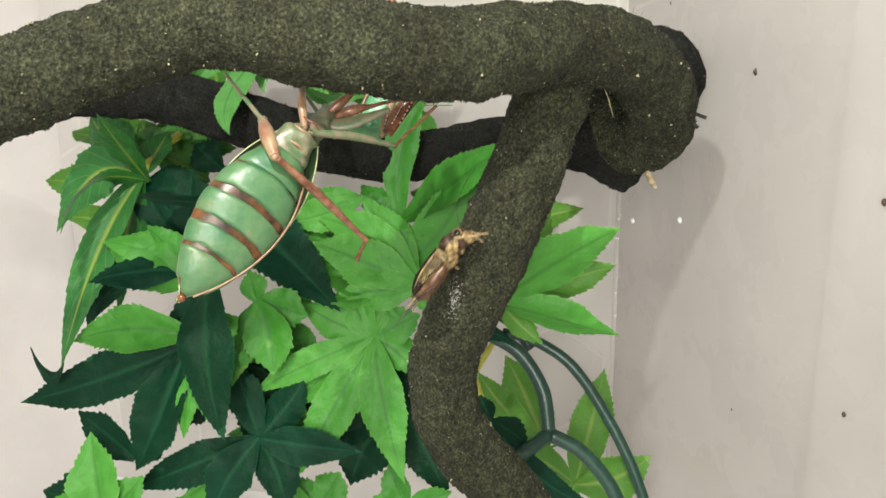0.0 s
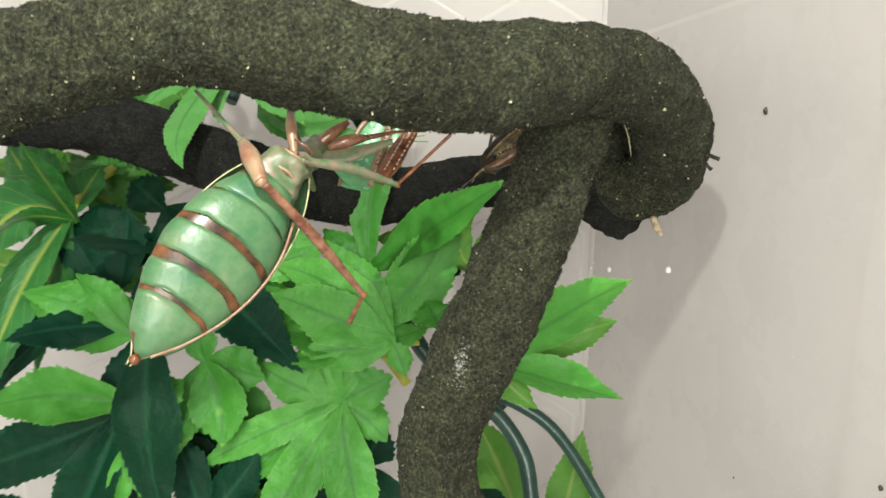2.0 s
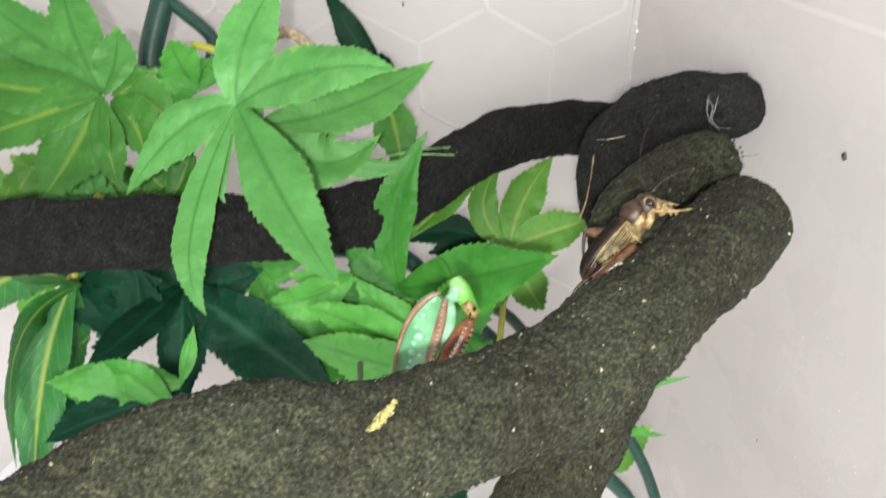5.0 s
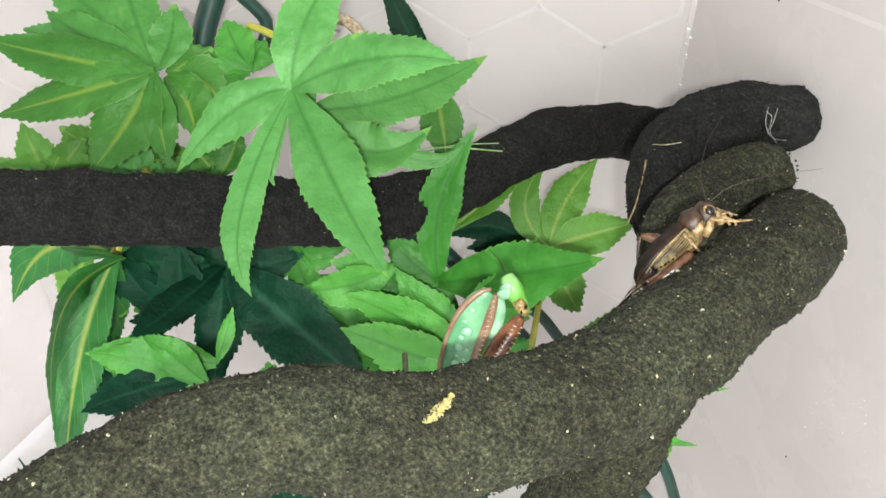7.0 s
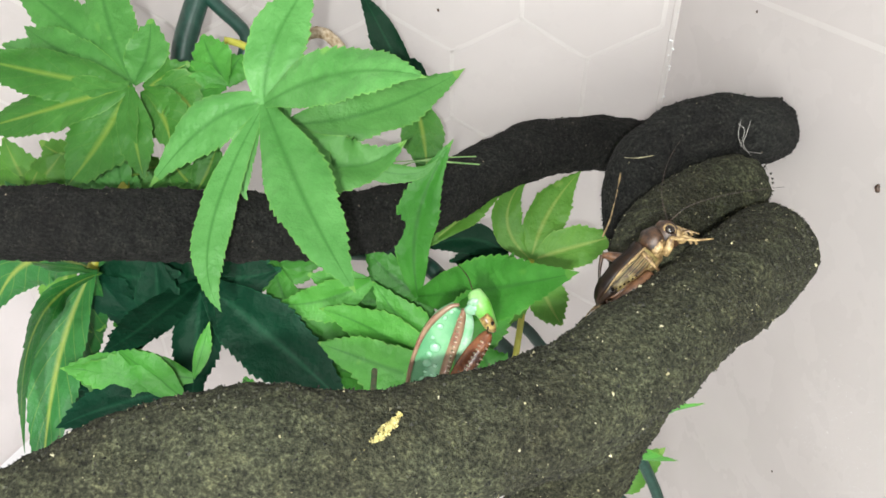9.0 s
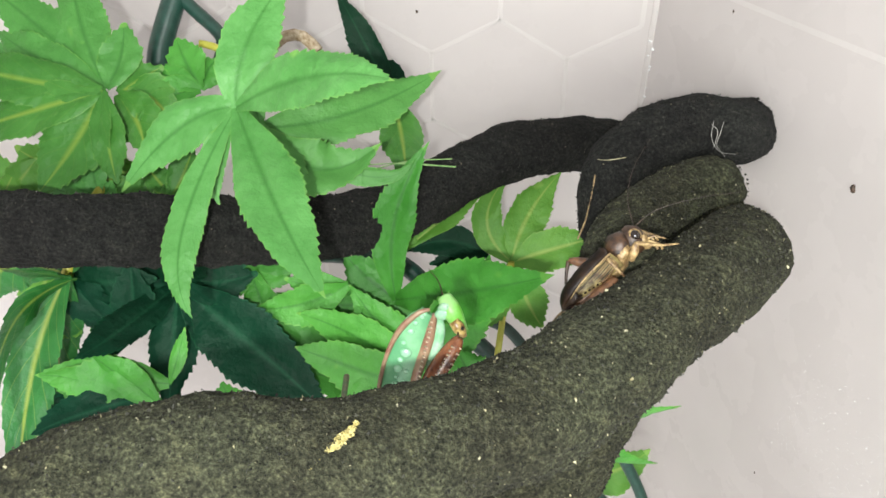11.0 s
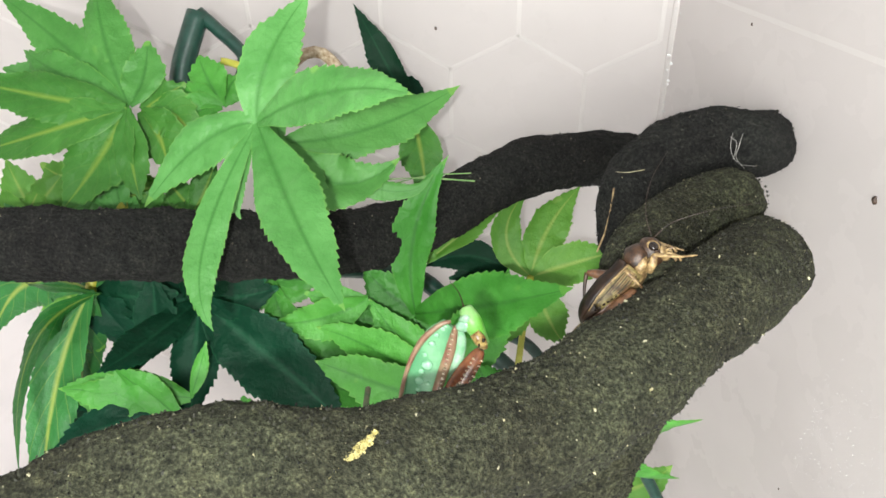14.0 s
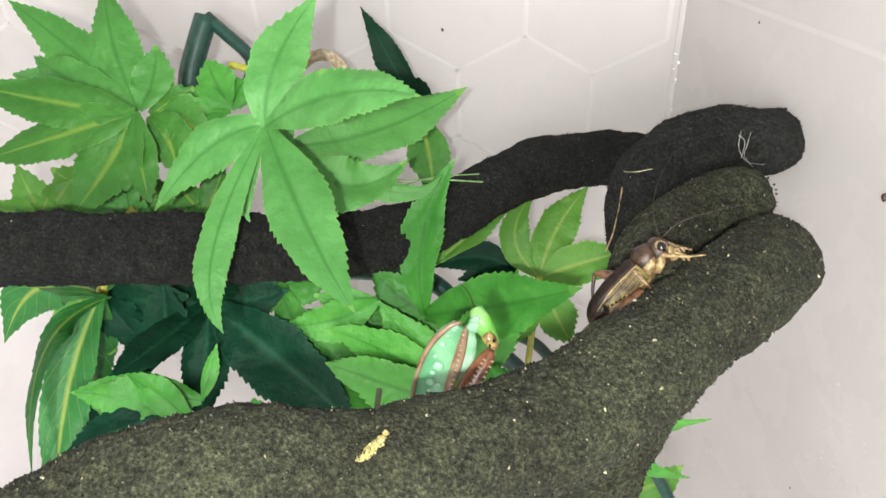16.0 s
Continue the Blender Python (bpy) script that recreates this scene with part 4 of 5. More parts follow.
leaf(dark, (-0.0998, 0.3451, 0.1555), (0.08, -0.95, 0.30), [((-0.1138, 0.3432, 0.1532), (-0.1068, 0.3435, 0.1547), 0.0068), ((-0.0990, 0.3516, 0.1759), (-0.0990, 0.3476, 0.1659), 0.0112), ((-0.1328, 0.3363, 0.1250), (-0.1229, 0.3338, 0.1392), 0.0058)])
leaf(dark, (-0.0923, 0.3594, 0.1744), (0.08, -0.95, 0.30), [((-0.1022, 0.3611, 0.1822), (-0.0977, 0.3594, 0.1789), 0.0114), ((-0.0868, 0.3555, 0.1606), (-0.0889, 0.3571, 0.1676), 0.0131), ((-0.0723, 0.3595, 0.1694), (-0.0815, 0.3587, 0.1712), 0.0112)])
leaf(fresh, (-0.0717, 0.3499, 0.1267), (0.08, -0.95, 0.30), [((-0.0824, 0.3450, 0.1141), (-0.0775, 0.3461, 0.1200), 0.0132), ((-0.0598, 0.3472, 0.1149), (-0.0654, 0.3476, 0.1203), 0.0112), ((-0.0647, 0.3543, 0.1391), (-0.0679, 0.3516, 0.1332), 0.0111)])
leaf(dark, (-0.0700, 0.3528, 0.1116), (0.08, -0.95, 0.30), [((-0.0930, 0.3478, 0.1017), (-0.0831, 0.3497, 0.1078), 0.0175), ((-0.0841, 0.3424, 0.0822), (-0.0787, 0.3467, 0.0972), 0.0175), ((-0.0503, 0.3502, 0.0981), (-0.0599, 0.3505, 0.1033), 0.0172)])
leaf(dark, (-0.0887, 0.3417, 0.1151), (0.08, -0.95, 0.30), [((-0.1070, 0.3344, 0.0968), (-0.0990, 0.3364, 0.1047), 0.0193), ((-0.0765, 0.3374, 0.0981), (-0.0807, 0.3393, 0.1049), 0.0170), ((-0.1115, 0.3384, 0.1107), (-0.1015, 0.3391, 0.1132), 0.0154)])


# stems of the plant
def stem(points, radius, mat, label):
    part("stem", tube([(*p, radius) for p in points], 0.002, 10, 0.0001), mat, plant, label)


stem([(-0.0070, 0.3668, 0.1204), (0.0033, 0.3671, 0.1140), (0.0113, 0.3634, 0.1032), (0.0143, 0.3569, 0.0910)], 0.0024, rod_green, "dark green plastic rod")
stem([(0.0143, 0.3569, 0.0910), (0.0077, 0.3491, 0.0882), (-0.0008, 0.3456, 0.0832)], 0.0024, rod_green, "dark green plastic rod")
stem([(0.0143, 0.3569, 0.0910), (0.0249, 0.3575, 0.0852), (0.0343, 0.3563, 0.0746), (0.0402, 0.3537, 0.0623)], 0.0024, rod_green, "dark green plastic rod")
stem([(-0.0039, 0.3770, 0.1164), (0.0056, 0.3785, 0.1144), (0.0192, 0.3770, 0.1067), (0.0311, 0.3738, 0.0915), (0.0413, 0.3694, 0.0737), (0.0476, 0.3656, 0.0574)], 0.0019, rod_green, "dark green plastic rod")
stem([(-0.0760, 0.4121, 0.2029), (-0.0715, 0.4152, 0.2058), (-0.0667, 0.4158, 0.2057), (-0.0622, 0.4139, 0.2024)], 0.0017, torn_foam, "pale tan stalk")
stem([(-0.1059, 0.3964, 0.1899), (-0.1058, 0.4046, 0.1997), (-0.1051, 0.4098, 0.2058), (-0.1022, 0.4184, 0.2155)], 0.0033, rod_green, "dark green plastic stalk")
stem([(-0.1022, 0.4184, 0.2155), (-0.0964, 0.4161, 0.2116), (-0.0888, 0.4124, 0.2058), (-0.0892, 0.4078, 0.2003)], 0.0019, rod_green, "dark green plastic stalk")
stem([(-0.0893, 0.3906, 0.1406), (-0.0669, 0.3958, 0.1425), (-0.0494, 0.3975, 0.1412), (-0.0361, 0.3970, 0.1380), (-0.0207, 0.3918, 0.1211), (-0.0087, 0.3879, 0.1109)], 0.0028, rod_green, "dark green plastic stalk")
stem([(-0.0133, 0.4011, 0.1150), (-0.0048, 0.4012, 0.1104), (0.0031, 0.3989, 0.1015)], 0.0019, rod_green, "dark green plastic rod")
stem([(-0.0419, 0.3582, 0.1249), (-0.0387, 0.3633, 0.1297), (-0.0332, 0.3674, 0.1332), (-0.0210, 0.3703, 0.1349)], 0.0012, stem_yellow, "yellow-green leaf stalk")
stem([(-0.0333, 0.3675, 0.1336), (-0.0296, 0.3672, 0.1298), (-0.0239, 0.3664, 0.1228)], 0.0014, stem_yellow, "yellow-green leaf stalk")
stem([(-0.0124, 0.3685, 0.1032), (-0.0083, 0.3663, 0.0927), (-0.0036, 0.3658, 0.0874)], 0.0014, stem_yellow, "yellow-green leaf stalk")
stem([(-0.0057, 0.3784, 0.1152), (-0.0100, 0.3704, 0.1085), (-0.0149, 0.3670, 0.0997)], 0.001, stem_yellow, "yellow-green leaf stalk")
stem([(-0.0047, 0.3884, 0.1516), (-0.0062, 0.3809, 0.1335), (-0.0072, 0.3742, 0.1210)], 0.001, stem_yellow, "yellow-green leaf stalk")
stem([(-0.0895, 0.3977, 0.2118), (-0.0857, 0.3977, 0.2111), (-0.0735, 0.3919, 0.2097)], 0.001, stem_yellow, "yellow-green leaf stalk")
stem([(-0.0435, 0.3754, 0.1922), (-0.0332, 0.3755, 0.1934), (-0.0196, 0.3752, 0.1936)], 0.0002, thread_green, "thin frayed leaf thread")
stem([(-0.0420, 0.3747, 0.1910), (-0.0319, 0.3760, 0.1938), (-0.0207, 0.3763, 0.1952)], 0.0002, thread_green, "thin frayed leaf thread")
stem([(-0.1133, 0.3458, 0.1742), (-0.1130, 0.3518, 0.1791), (-0.1128, 0.3596, 0.1816), (-0.1117, 0.3700, 0.1839)], 0.0015, stem_yellow, "yellow-green leaf stalk")
stem([(-0.0811, 0.3542, 0.0998), (-0.0790, 0.3526, 0.0928), (-0.0805, 0.3509, 0.0875)], 0.0016, stem_yellow, "yellow-green leaf stalk")


# ---- insects ----
def place(at, ahead, above):
    """The pose of a thing whose x runs ahead and whose z runs above."""
    x = Vector(ahead).normalized()
    y = Vector(above).cross(x).normalized()
    z = x.cross(y)
    m = Matrix((x, y, z)).transposed().to_4x4()
    m.translation = at
    return m


def ball(at, size, turn=(0, 0, 0), bumps=0.0, level=3):
    """An egg of the given half-sizes."""
    bm = bmesh.new()
    bmesh.ops.create_icosphere(bm, subdivisions=level, radius=1)
    m = pose(*at, *turn) @ Matrix.Diagonal((*size, 1))
    for v in bm.verts:
        if bumps:
            v.co *= 1 + bumps * noise.noise(v.co * 4)
        v.co = m @ v.co
    for f in bm.faces:
        f.smooth = True
    return bm


def limb(points, radii, around=10):
    return tube([(*p, r) for p, r in zip(points, radii)], 0.0005, around)


def build_cricket():
    """About 20 mm long; x ahead, z above; mm are scaled here."""
    k = 0.001
    thing = tagged(new("cricket"), "brown field cricket with folded wings clinging to the vine", "cricket")

    def mm(*v):
        return tuple(k * q for q in v)

    def egg(name, at, size, mat, turn=(0, 0, 0), label="", bumps=0.0, parent=thing):
        return part(name, ball(mm(*at), mm(*size), turn, bumps), mat, parent, label)

    head = egg("head", (7.9, 0, -0.6), (2.2, 2.45, 2.6), cricket_brown, (0, 20, 0), bumps=0.08)
    egg("face", (8.75, 0, -1.75), (1.4, 2.05, 1.6), cricket_tan, (0, 25, 0), "tan face", 0.12, head)
    egg("jaw", (9.0, 0, -2.9), (0.8, 1.3, 0.9), cricket_tan, bumps=0.15, parent=head)
    for s in (-1, 1):
        egg("eye", (8.5, s * 2.0, -0.15), (0.85, 0.7, 0.95), black_gloss, parent=head)
        egg("eye_ring", (8.45, s * 1.72, -0.15), (1.12, 0.7, 1.22), cricket_tan, parent=head)
        for x, z in ((10.6, -2.6), (10.1, -4.1)):
            part("palp", limb([mm(9.3, s * 1.1, -2.2), mm(x, s * 1.7, z), mm(x - 0.2, s * 1.5, z - 1.0)], (0.00026, 0.00022, 0.00028), 8), cricket_tan, head)
    for points in ([(9.9, 0.7, 0.7), (13, 1.8, 4.5), (18, 3.6, 7), (24, 5.5, 8)], [(9.9, -0.7, 0.7), (14, -2.2, 0.0), (20, -3.4, -3.8), (26, -4.0, -9.0)]):
        part("antenna", limb([mm(*p) for p in points], (0.0001, 0.00007, 0.00005, 0.00003), 6), wing_dark, head)
    egg("pronotum", (5.5, 0, 0.45), (2.6, 2.95, 2.3), cricket_brown, bumps=0.14)
    egg("pronotum_edge", (5.1, 0, -0.6), (2.3, 3.1, 1.35), cricket_tan, bumps=0.2)
    egg("chest", (2.9, 0, -1.5), (2.5, 2.6, 1.5), cricket_tan, bumps=0.25)
    egg("abdomen", (-2.5, 0, -0.7), (6.0, 2.6, 2.1), thigh_brown, bumps=0.04)
    for i in range(6):
        egg("abdomen_ring", (-7.2 + 1.4 * i, 0, -0.75), (0.62, 2.0 + 0.12 * i, 1.75 + 0.08 * i), thigh_brown, bumps=0.1)
    egg("tail", (-7.4, 0, 0.0), (1.4, 1.75, 1.35), wing_dark, bumps=0.1, label="dark rounded end of the abdomen")
    # wings: an arched dark back, a paler veined flap down each side, dark tips
    n = 20
    for s in (-1, 1):
        for name, mat, label, lo, hi in (
            ("wing", wing_dark, "dark brown back wing", 0, n),
            ("wing_side", wing_tan, "olive-tan side wing with dark veins", 0, 14),
            ("wing_tip", wing_dark, "dark tip of the side wing", 14, n),
        ):
            bm = bmesh.new()
            grid = []
            for i in range(lo, hi + 1):
                u = i / n
                end = math.sqrt(max(0.0, 1 - u**5))
                width = 0.25 + 2.55 * end * (1 + 0.08 * math.sin(3 * u))
                top, fold = 0.25 + (2.3 + 0.45 * math.sin(2.7 * u)) * end, 0.15 + (0.95 + 0.25 * math.sin(3 * u)) * end
                hem = min(fold - 0.15, -1.9 + 2.0 * u**1.1)
                row = []
                for j in range(7):
                    v = j / 6
                    if name == "wing":
                        y, z = width * math.sin(1.57 * v), fold + (top - fold) * math.cos(1.57 * v) ** 0.8
                    else:
                        y, z = width + 0.35 * math.sin(3 * v) * end, fold + (hem - fold) * v
                    row.append(bm.verts.new(mm(3.5 - 12.2 * u, s * y, z + 0.06 * math.sin(17 * u + 5 * v))))
                grid.append(row)
            for i in range(hi - lo):
                for j in range(6):
                    bm.faces.new((grid[i][j], grid[i + 1][j], grid[i + 1][j + 1], grid[i][j + 1])).smooth = True
            bmesh.ops.solidify(bm, geom=bm.faces[:], thickness=0.00012)
            part(name, bm, mat, thing, label)
        part("wing_fold", limb([mm(3.4, s * 2.95, 1.05), mm(0, s * 3.05, 1.3), mm(-3.4, s * 3.0, 1.35), mm(-6.6, s * 2.6, 0.9)], (0.0002, 0.00021, 0.00017, 0.00006), 6), cricket_tan, thing, "pale line along the wing fold")
        for q in range(6):
            z0, x1 = 0.8 - 0.38 * q, -5.2 + 0.75 * q
            part("wing_vein", limb([mm(2.9, s * 3.1, z0), mm(-0.5, s * 3.3, z0 - 0.05), mm(x1, s * 3.1, 0.75 - 0.3 * q)], (0.0001, 0.00009, 0.00006), 5), thigh_brown if q % 2 else wing_dark, thing)
        for q in range(7):
            x, z = -0.8 - 0.78 * q, -1.05 + 0.2 * q
            part("side_spot", limb([mm(x, s * 3.0, z), mm(x - 0.25, s * 3.05, z + 0.05), mm(x - 0.5, s * 2.98, z + 0.13)], (0.00012, 0.00024 - 0.00002 * (q % 3), 0.00012), 6), black_gloss, thing, "black spot along the flank")
        part("tail_feeler", limb([mm(-8.2, s * 1.0, -0.2), mm(-10.2, s * 1.7, 0.0), mm(-12.0, s * 2.2, -0.2)], (0.0003, 0.00018, 0.00006), 6), cricket_tan, thing)
        part("middle_leg", limb([mm(3.0, s * 2.2, -1.9), mm(2.3, s * 3.7, 0.7), mm(2.1, s * 4.0, -1.2), mm(2.0, s * 3.9, -3.0)], (0.0004, 0.00042, 0.0003, 0.0002), 8), cricket_tan, thing)
    # the hind legs: one lies along the flank, the other's knee stands above the back
    for points, shin in (
        ([(0.9, -2.9, -2.5), (-2.5, -3.3, -2.2), (-6, -3.0, -1.5), (-8.1, -2.9, -0.9)], [(-8.1, -2.9, -0.9), (-6.5, -3.8, -2.2), (-3.5, -3.9, -3.6)]),
        ([(1.2, 2.6, -1.6), (0.6, 3.6, 1.0), (-0.6, 4.2, 3.4), (-1.4, 4.4, 4.6)], [(-1.4, 4.4, 4.6), (-3.4, 4.6, 3.3), (-5.6, 4.8, 1.4)]),
    ):
        part("femur", limb([mm(*p) for p in points], (0.0008, 0.0011, 0.0008, 0.00045), 12), thigh_brown, thing, "thick reddish-brown hind thigh")
        part("shin", limb([mm(*p) for p in shin], (0.0004, 0.0003, 0.00022), 8), cricket_brown, thing)
    for points in (
        [(4.9, -2.2, -2.3), (6.2, -3.0, -1.7), (7.4, -3.3, -1.1), (8.2, -3.2, -2.0), (10.0, -2.9, -4.3), (12.2, -2.4, -6.4)],
        [(5.2, 1.9, -2.0), (8.0, 2.6, -0.9), (9.9, 2.6, -0.5), (10.4, 2.5, -1.2), (11.3, 2.4, -3.2), (12.2, 2.2, -5.0)],
    ):
        part("front_leg", limb([mm(*p) for p in points], (0.00062, 0.00075, 0.0005, 0.00032, 0.00024, 0.00012), 8), cricket_tan, thing)
    part("egg_tube", limb([mm(-8.2, 0, -0.4), mm(-12, -0.4, 0.0), mm(-15.8, -0.8, 0.5)], (0.0003, 0.0002, 0.0001), 6), black_gloss, thing, "dark needle-like egg tube")
    return thing


cricket = build_cricket()


def plate(points, widths, thick):
    """A flattened limb, broad across the view from above."""
    line = spline([(*p, w) for p, w in zip(points, widths)], 0.0006)
    bm = bmesh.new()
    rings = []
    flat = Vector((0.15, -0.75, 0.64))
    for i, row in enumerate(line):
        way = Vector(line[min(i + 1, len(line) - 1)][:3] - line[max(i - 1, 0)][:3]).normalized()
        side = way.cross(flat).normalized()
        up = side.cross(way)
        ring = []
        for k in range(16):
            a = 2 * math.pi * k / 16
            ring.append(bm.verts.new(Vector(row[:3]) + side * (row[3] * math.cos(a)) + up * (thick * math.sin(a))))
        rings.append(ring)
    for a, b in zip(rings, rings[1:]):
        for k in range(16):
            bm.faces.new((a[k], a[(k + 1) % 16], b[(k + 1) % 16], b[k])).smooth = True
    bm.faces.new(rings[0][::-1])
    bm.faces.new(rings[-1])
    bmesh.ops.recalc_face_normals(bm, faces=bm.faces)
    return bm


def spines(a, b, count, parent):
    """A row of short pale spines."""
    a, b = Vector(a), Vector(b)
    for i in range(count):
        p = a.lerp(b, i / (count - 1))
        tip = p + Vector((0.0004, -0.0007, 0.0005)) * (1.2 if i % 2 else 0.8)
        part("spine", limb([tuple(p), tuple(tip)], (0.00022, 0.00007), 6), spine_white, parent)


CLAW_DOWN = (-0.0138, 0.0149, -0.0108, -26.9, 36.2, -24.0)
HUB = Vector((-0.0244, 0.2784, 0.2065))


def build_mantis():
    """Hanging under the vine, built round the shoulder."""
    thing = tagged(new("mantis"), "green praying mantis hanging beneath the vine with a fat banded belly", "mantis")

    def near(p):
        return tuple(Vector(p) - HUB)

    hip, tail = Vector((-0.0277, 0.2585, 0.2022)), Vector((-0.0424, 0.2385, 0.1800))
    axis = (tail - hip).normalized()
    face = Vector((0.5, -0.82, 0.18))
    face = (face - axis * face.dot(axis)).normalized()
    side = axis.cross(face).normalized()
    length = (tail - hip).length

    def shape(s):
        return max(0.02, math.sin(math.pi * (0.12 + 0.88 * s) ** 0.92) ** 0.75)

    def shell(name, s0, s1, wide, deep, lift, mat, label="", parent=thing, ridge=0.0):
        """A ring of the belly between two places along it."""
        bm = bmesh.new()
        rings = []
        n, around = 8, 36
        for i in range(n + 1):
            u = i / n
            s = s0 + (s1 - s0) * u
            r = shape(s)
            swell = 1 + ridge * (math.sin(math.pi * u) ** 0.5 - 0.6)
            ring = []
            for k in range(around):
                a = 2 * math.pi * k / around
                wave = 0.012 * noise.noise(Vector((3 * math.cos(a), 3 * math.sin(a), 9 * s0))) + 0.035 * math.cos(a) ** 2
                q = hip + axis * (length * (s + wave * (0 < s < 0.9))) + side * (wide * r * math.cos(a) * swell) + face * (deep * r**0.8 * math.sin(a) * swell + lift)
                ring.append(bm.verts.new(near(q)))
            rings.append(ring)
        for a, b in zip(rings, rings[1:]):
            for k in range(around):
                bm.faces.new((a[k], a[(k + 1) % around], b[(k + 1) % around], b[k])).smooth = True
        bm.faces.new(rings[0][::-1])
        bm.faces.new(rings[-1])
        bmesh.ops.recalc_face_normals(bm, faces=bm.faces)
        return part(name, bm, mat, parent, label)

    shell("belly_skin", 0.0, 0.995, 0.0083, 0.0038, 0, belly_dark, "brown skin between the belly plates")
    for s0, s1 in ((0.0, 0.165), (0.174, 0.335), (0.383, 0.53), (0.58, 0.70), (0.727, 0.985)):
        shell("belly_plate", s0, s1, 0.0084, 0.0042, 0.0002, mantis_green, "glossy green belly plate", ridge=0.035)
    # folded wings behind the belly, with a cream rim
    bm = bmesh.new()
    rows, n, m = [], 28, 10
    rim_l, rim_r = [], []
    for i in range(n + 1):
        s = -0.16 + 1.2 * i / n
        w = 0.0082 * max(0.03, math.sin(math.pi * min(1, max(0, (s + 0.24) / 1.255)) ** 0.85) ** 0.78)
        row = []
        for k in range(m + 1):
            f = 2 * k / m - 1
            q = hip + axis * (length * s) + side * (w * f - 0.0009 * (1 - s)) - face * (0.0012 + 0.0032 * (1 - f * f))
            row.append(bm.verts.new(near(q)))
            if k == 0:
                rim_l.append(near(q))
            if k == m:
                rim_r.append(near(q))
        rows.append(row)
    for a, b in zip(rows, rows[1:]):
        for k in range(m):
            bm.faces.new((a[k], a[k + 1], b[k + 1], b[k])).smooth = True
    bmesh.ops.solidify(bm, geom=bm.faces[:], thickness=0.0003)
    wings = part("folded_wing", bm, mantis_green, thing, "folded green wings with a cream rim")
    for line in (rim_l, rim_r):
        part("rim", tube([(*p, 0.00013) for p in line], 0.001, 8), cream, wings)
    for w0 in (-1,):
        line = [near(hip + axis * (length * s) + side * (w0 * 0.0080 * shape(s)) + face * 0.0022) for s in (0.08, 0.25, 0.4, 0.55, 0.7, 0.85, 0.97)]
        part("belly_seam", tube([(*p, 0.00022) for p in line], 0.001, 8), mantis_pink, thing, "brown seam along the belly edge")
    part("tail_tip", ball(near(tail + axis * 0.0003), (0.0008, 0.0008, 0.0008)), mantis_brown, thing)
    # thorax and neck shield
    chest, shoulder, neck = Vector((-0.0262, 0.2655, 0.2045)), HUB, Vector((-0.0195, 0.3085, 0.2075))
    bm = bmesh.new()
    rings = []
    line = spline([(*(hip + axis * 0.0020), 0.0040), (*(hip - axis * 0.001), 0.0042), (*(hip - axis * 0.005), 0.0036), (*chest, 0.0029), (*shoulder, 0.0020)], 0.0005)
    for row in line:
        ring = []
        for k in range(28):
            a = 2 * math.pi * k / 28
            q = Vector(row[:3]) + side * (row[3] * math.cos(a)) + face * ((0.0026 - 0.12 * (0.0045 - row[3])) * math.sin(a))
            q += (side * math.cos(a) + face * math.sin(a)) * (0.0009 * noise.noise(q * 420) + 0.0005 * noise.noise(q * 900))
            ring.append(bm.verts.new(near(q)))
        rings.append(ring)
    for a, b in zip(rings, rings[1:]):
        for k in range(28):
            bm.faces.new((a[k], a[(k + 1) % 28], b[(k + 1) % 28], b[k])).smooth = True
    bm.faces.new(rings[0][::-1])
    bm.faces.new(rings[-1])
    bmesh.ops.recalc_face_normals(bm, faces=bm.faces)
    thorax = part("thorax", bm, mantis_grey, thing, "grey-green mottled thorax with rosy marks")
    # ridges and creases across the thorax
    for along, across, reach, mat, thick in ((0.0008, -0.0034, 0.0064, leg_red, 0.00028), (-0.0022, -0.0032, 0.0060, mantis_pink, 0.0003), (-0.0052, -0.0027, 0.0050, mantis_pink, 0.00026), (-0.0076, -0.0022, 0.0040, leg_red, 0.00022)):
        line = [hip + axis * (along + 0.0006 * math.sin(3.1 * k)) + side * (across + reach * k / 4) + face * (0.0026 - 0.0011 * (k / 2 - 1) ** 2 - 0.05 * abs(along)) for k in range(5)]
        part("thorax_crease", tube([(*near(q), thick * (0.5 + 0.5 * math.sin(0.3 + k * 0.65))) for k, q in enumerate(line)], 0.0005, 8, 0.00012), mat, thorax)
    part("neck_shield", limb([near(shoulder), near((-0.0222, 0.2990, 0.1965)), near((-0.0182, 0.3105, 0.2060))], (0.0020, 0.0014, 0.0009), 16), arm_green, thing)

    def leg(name, points, radii, mats):
        a, b = Vector(points[0]), Vector(points[1])
        bow = (a + b) / 2 + Vector((0, -0.0006, 0.0008))
        top = part(name, limb([near(p) for p in (a, bow, b)], (radii[0] * 0.7, radii[0], radii[1] * 0.8), 12), mats[0], thing)
        part("hip_joint", ball(near(a), (radii[0] * 0.6,) * 3, bumps=0.3, level=2), mats[0], top)
        for i in range(1, len(points) - 1):
            part("shank", limb([near(p) for p in points[i : i + 2]], (radii[i] * 0.5, radii[i + 1]), 10), mats[min(i, len(mats) - 1)], top)
            part("knee", ball(near(points[i]), (radii[i] * 1.05,) * 3, level=2), mats[min(i, len(mats) - 1)], top)

    joint = Vector((-0.0268, 0.2517, 0.2034))
    knee_r = Vector((-0.0150, 0.2655, 0.1826))
    leg("hind_leg", [joint, knee_r, knee_r + Vector((-0.0034, 0.004, -0.0062))], (0.0009, 0.0006, 0.0005), (leg_red, mantis_brown))
    knee_l = Vector((-0.0326, 0.2600, 0.2083))
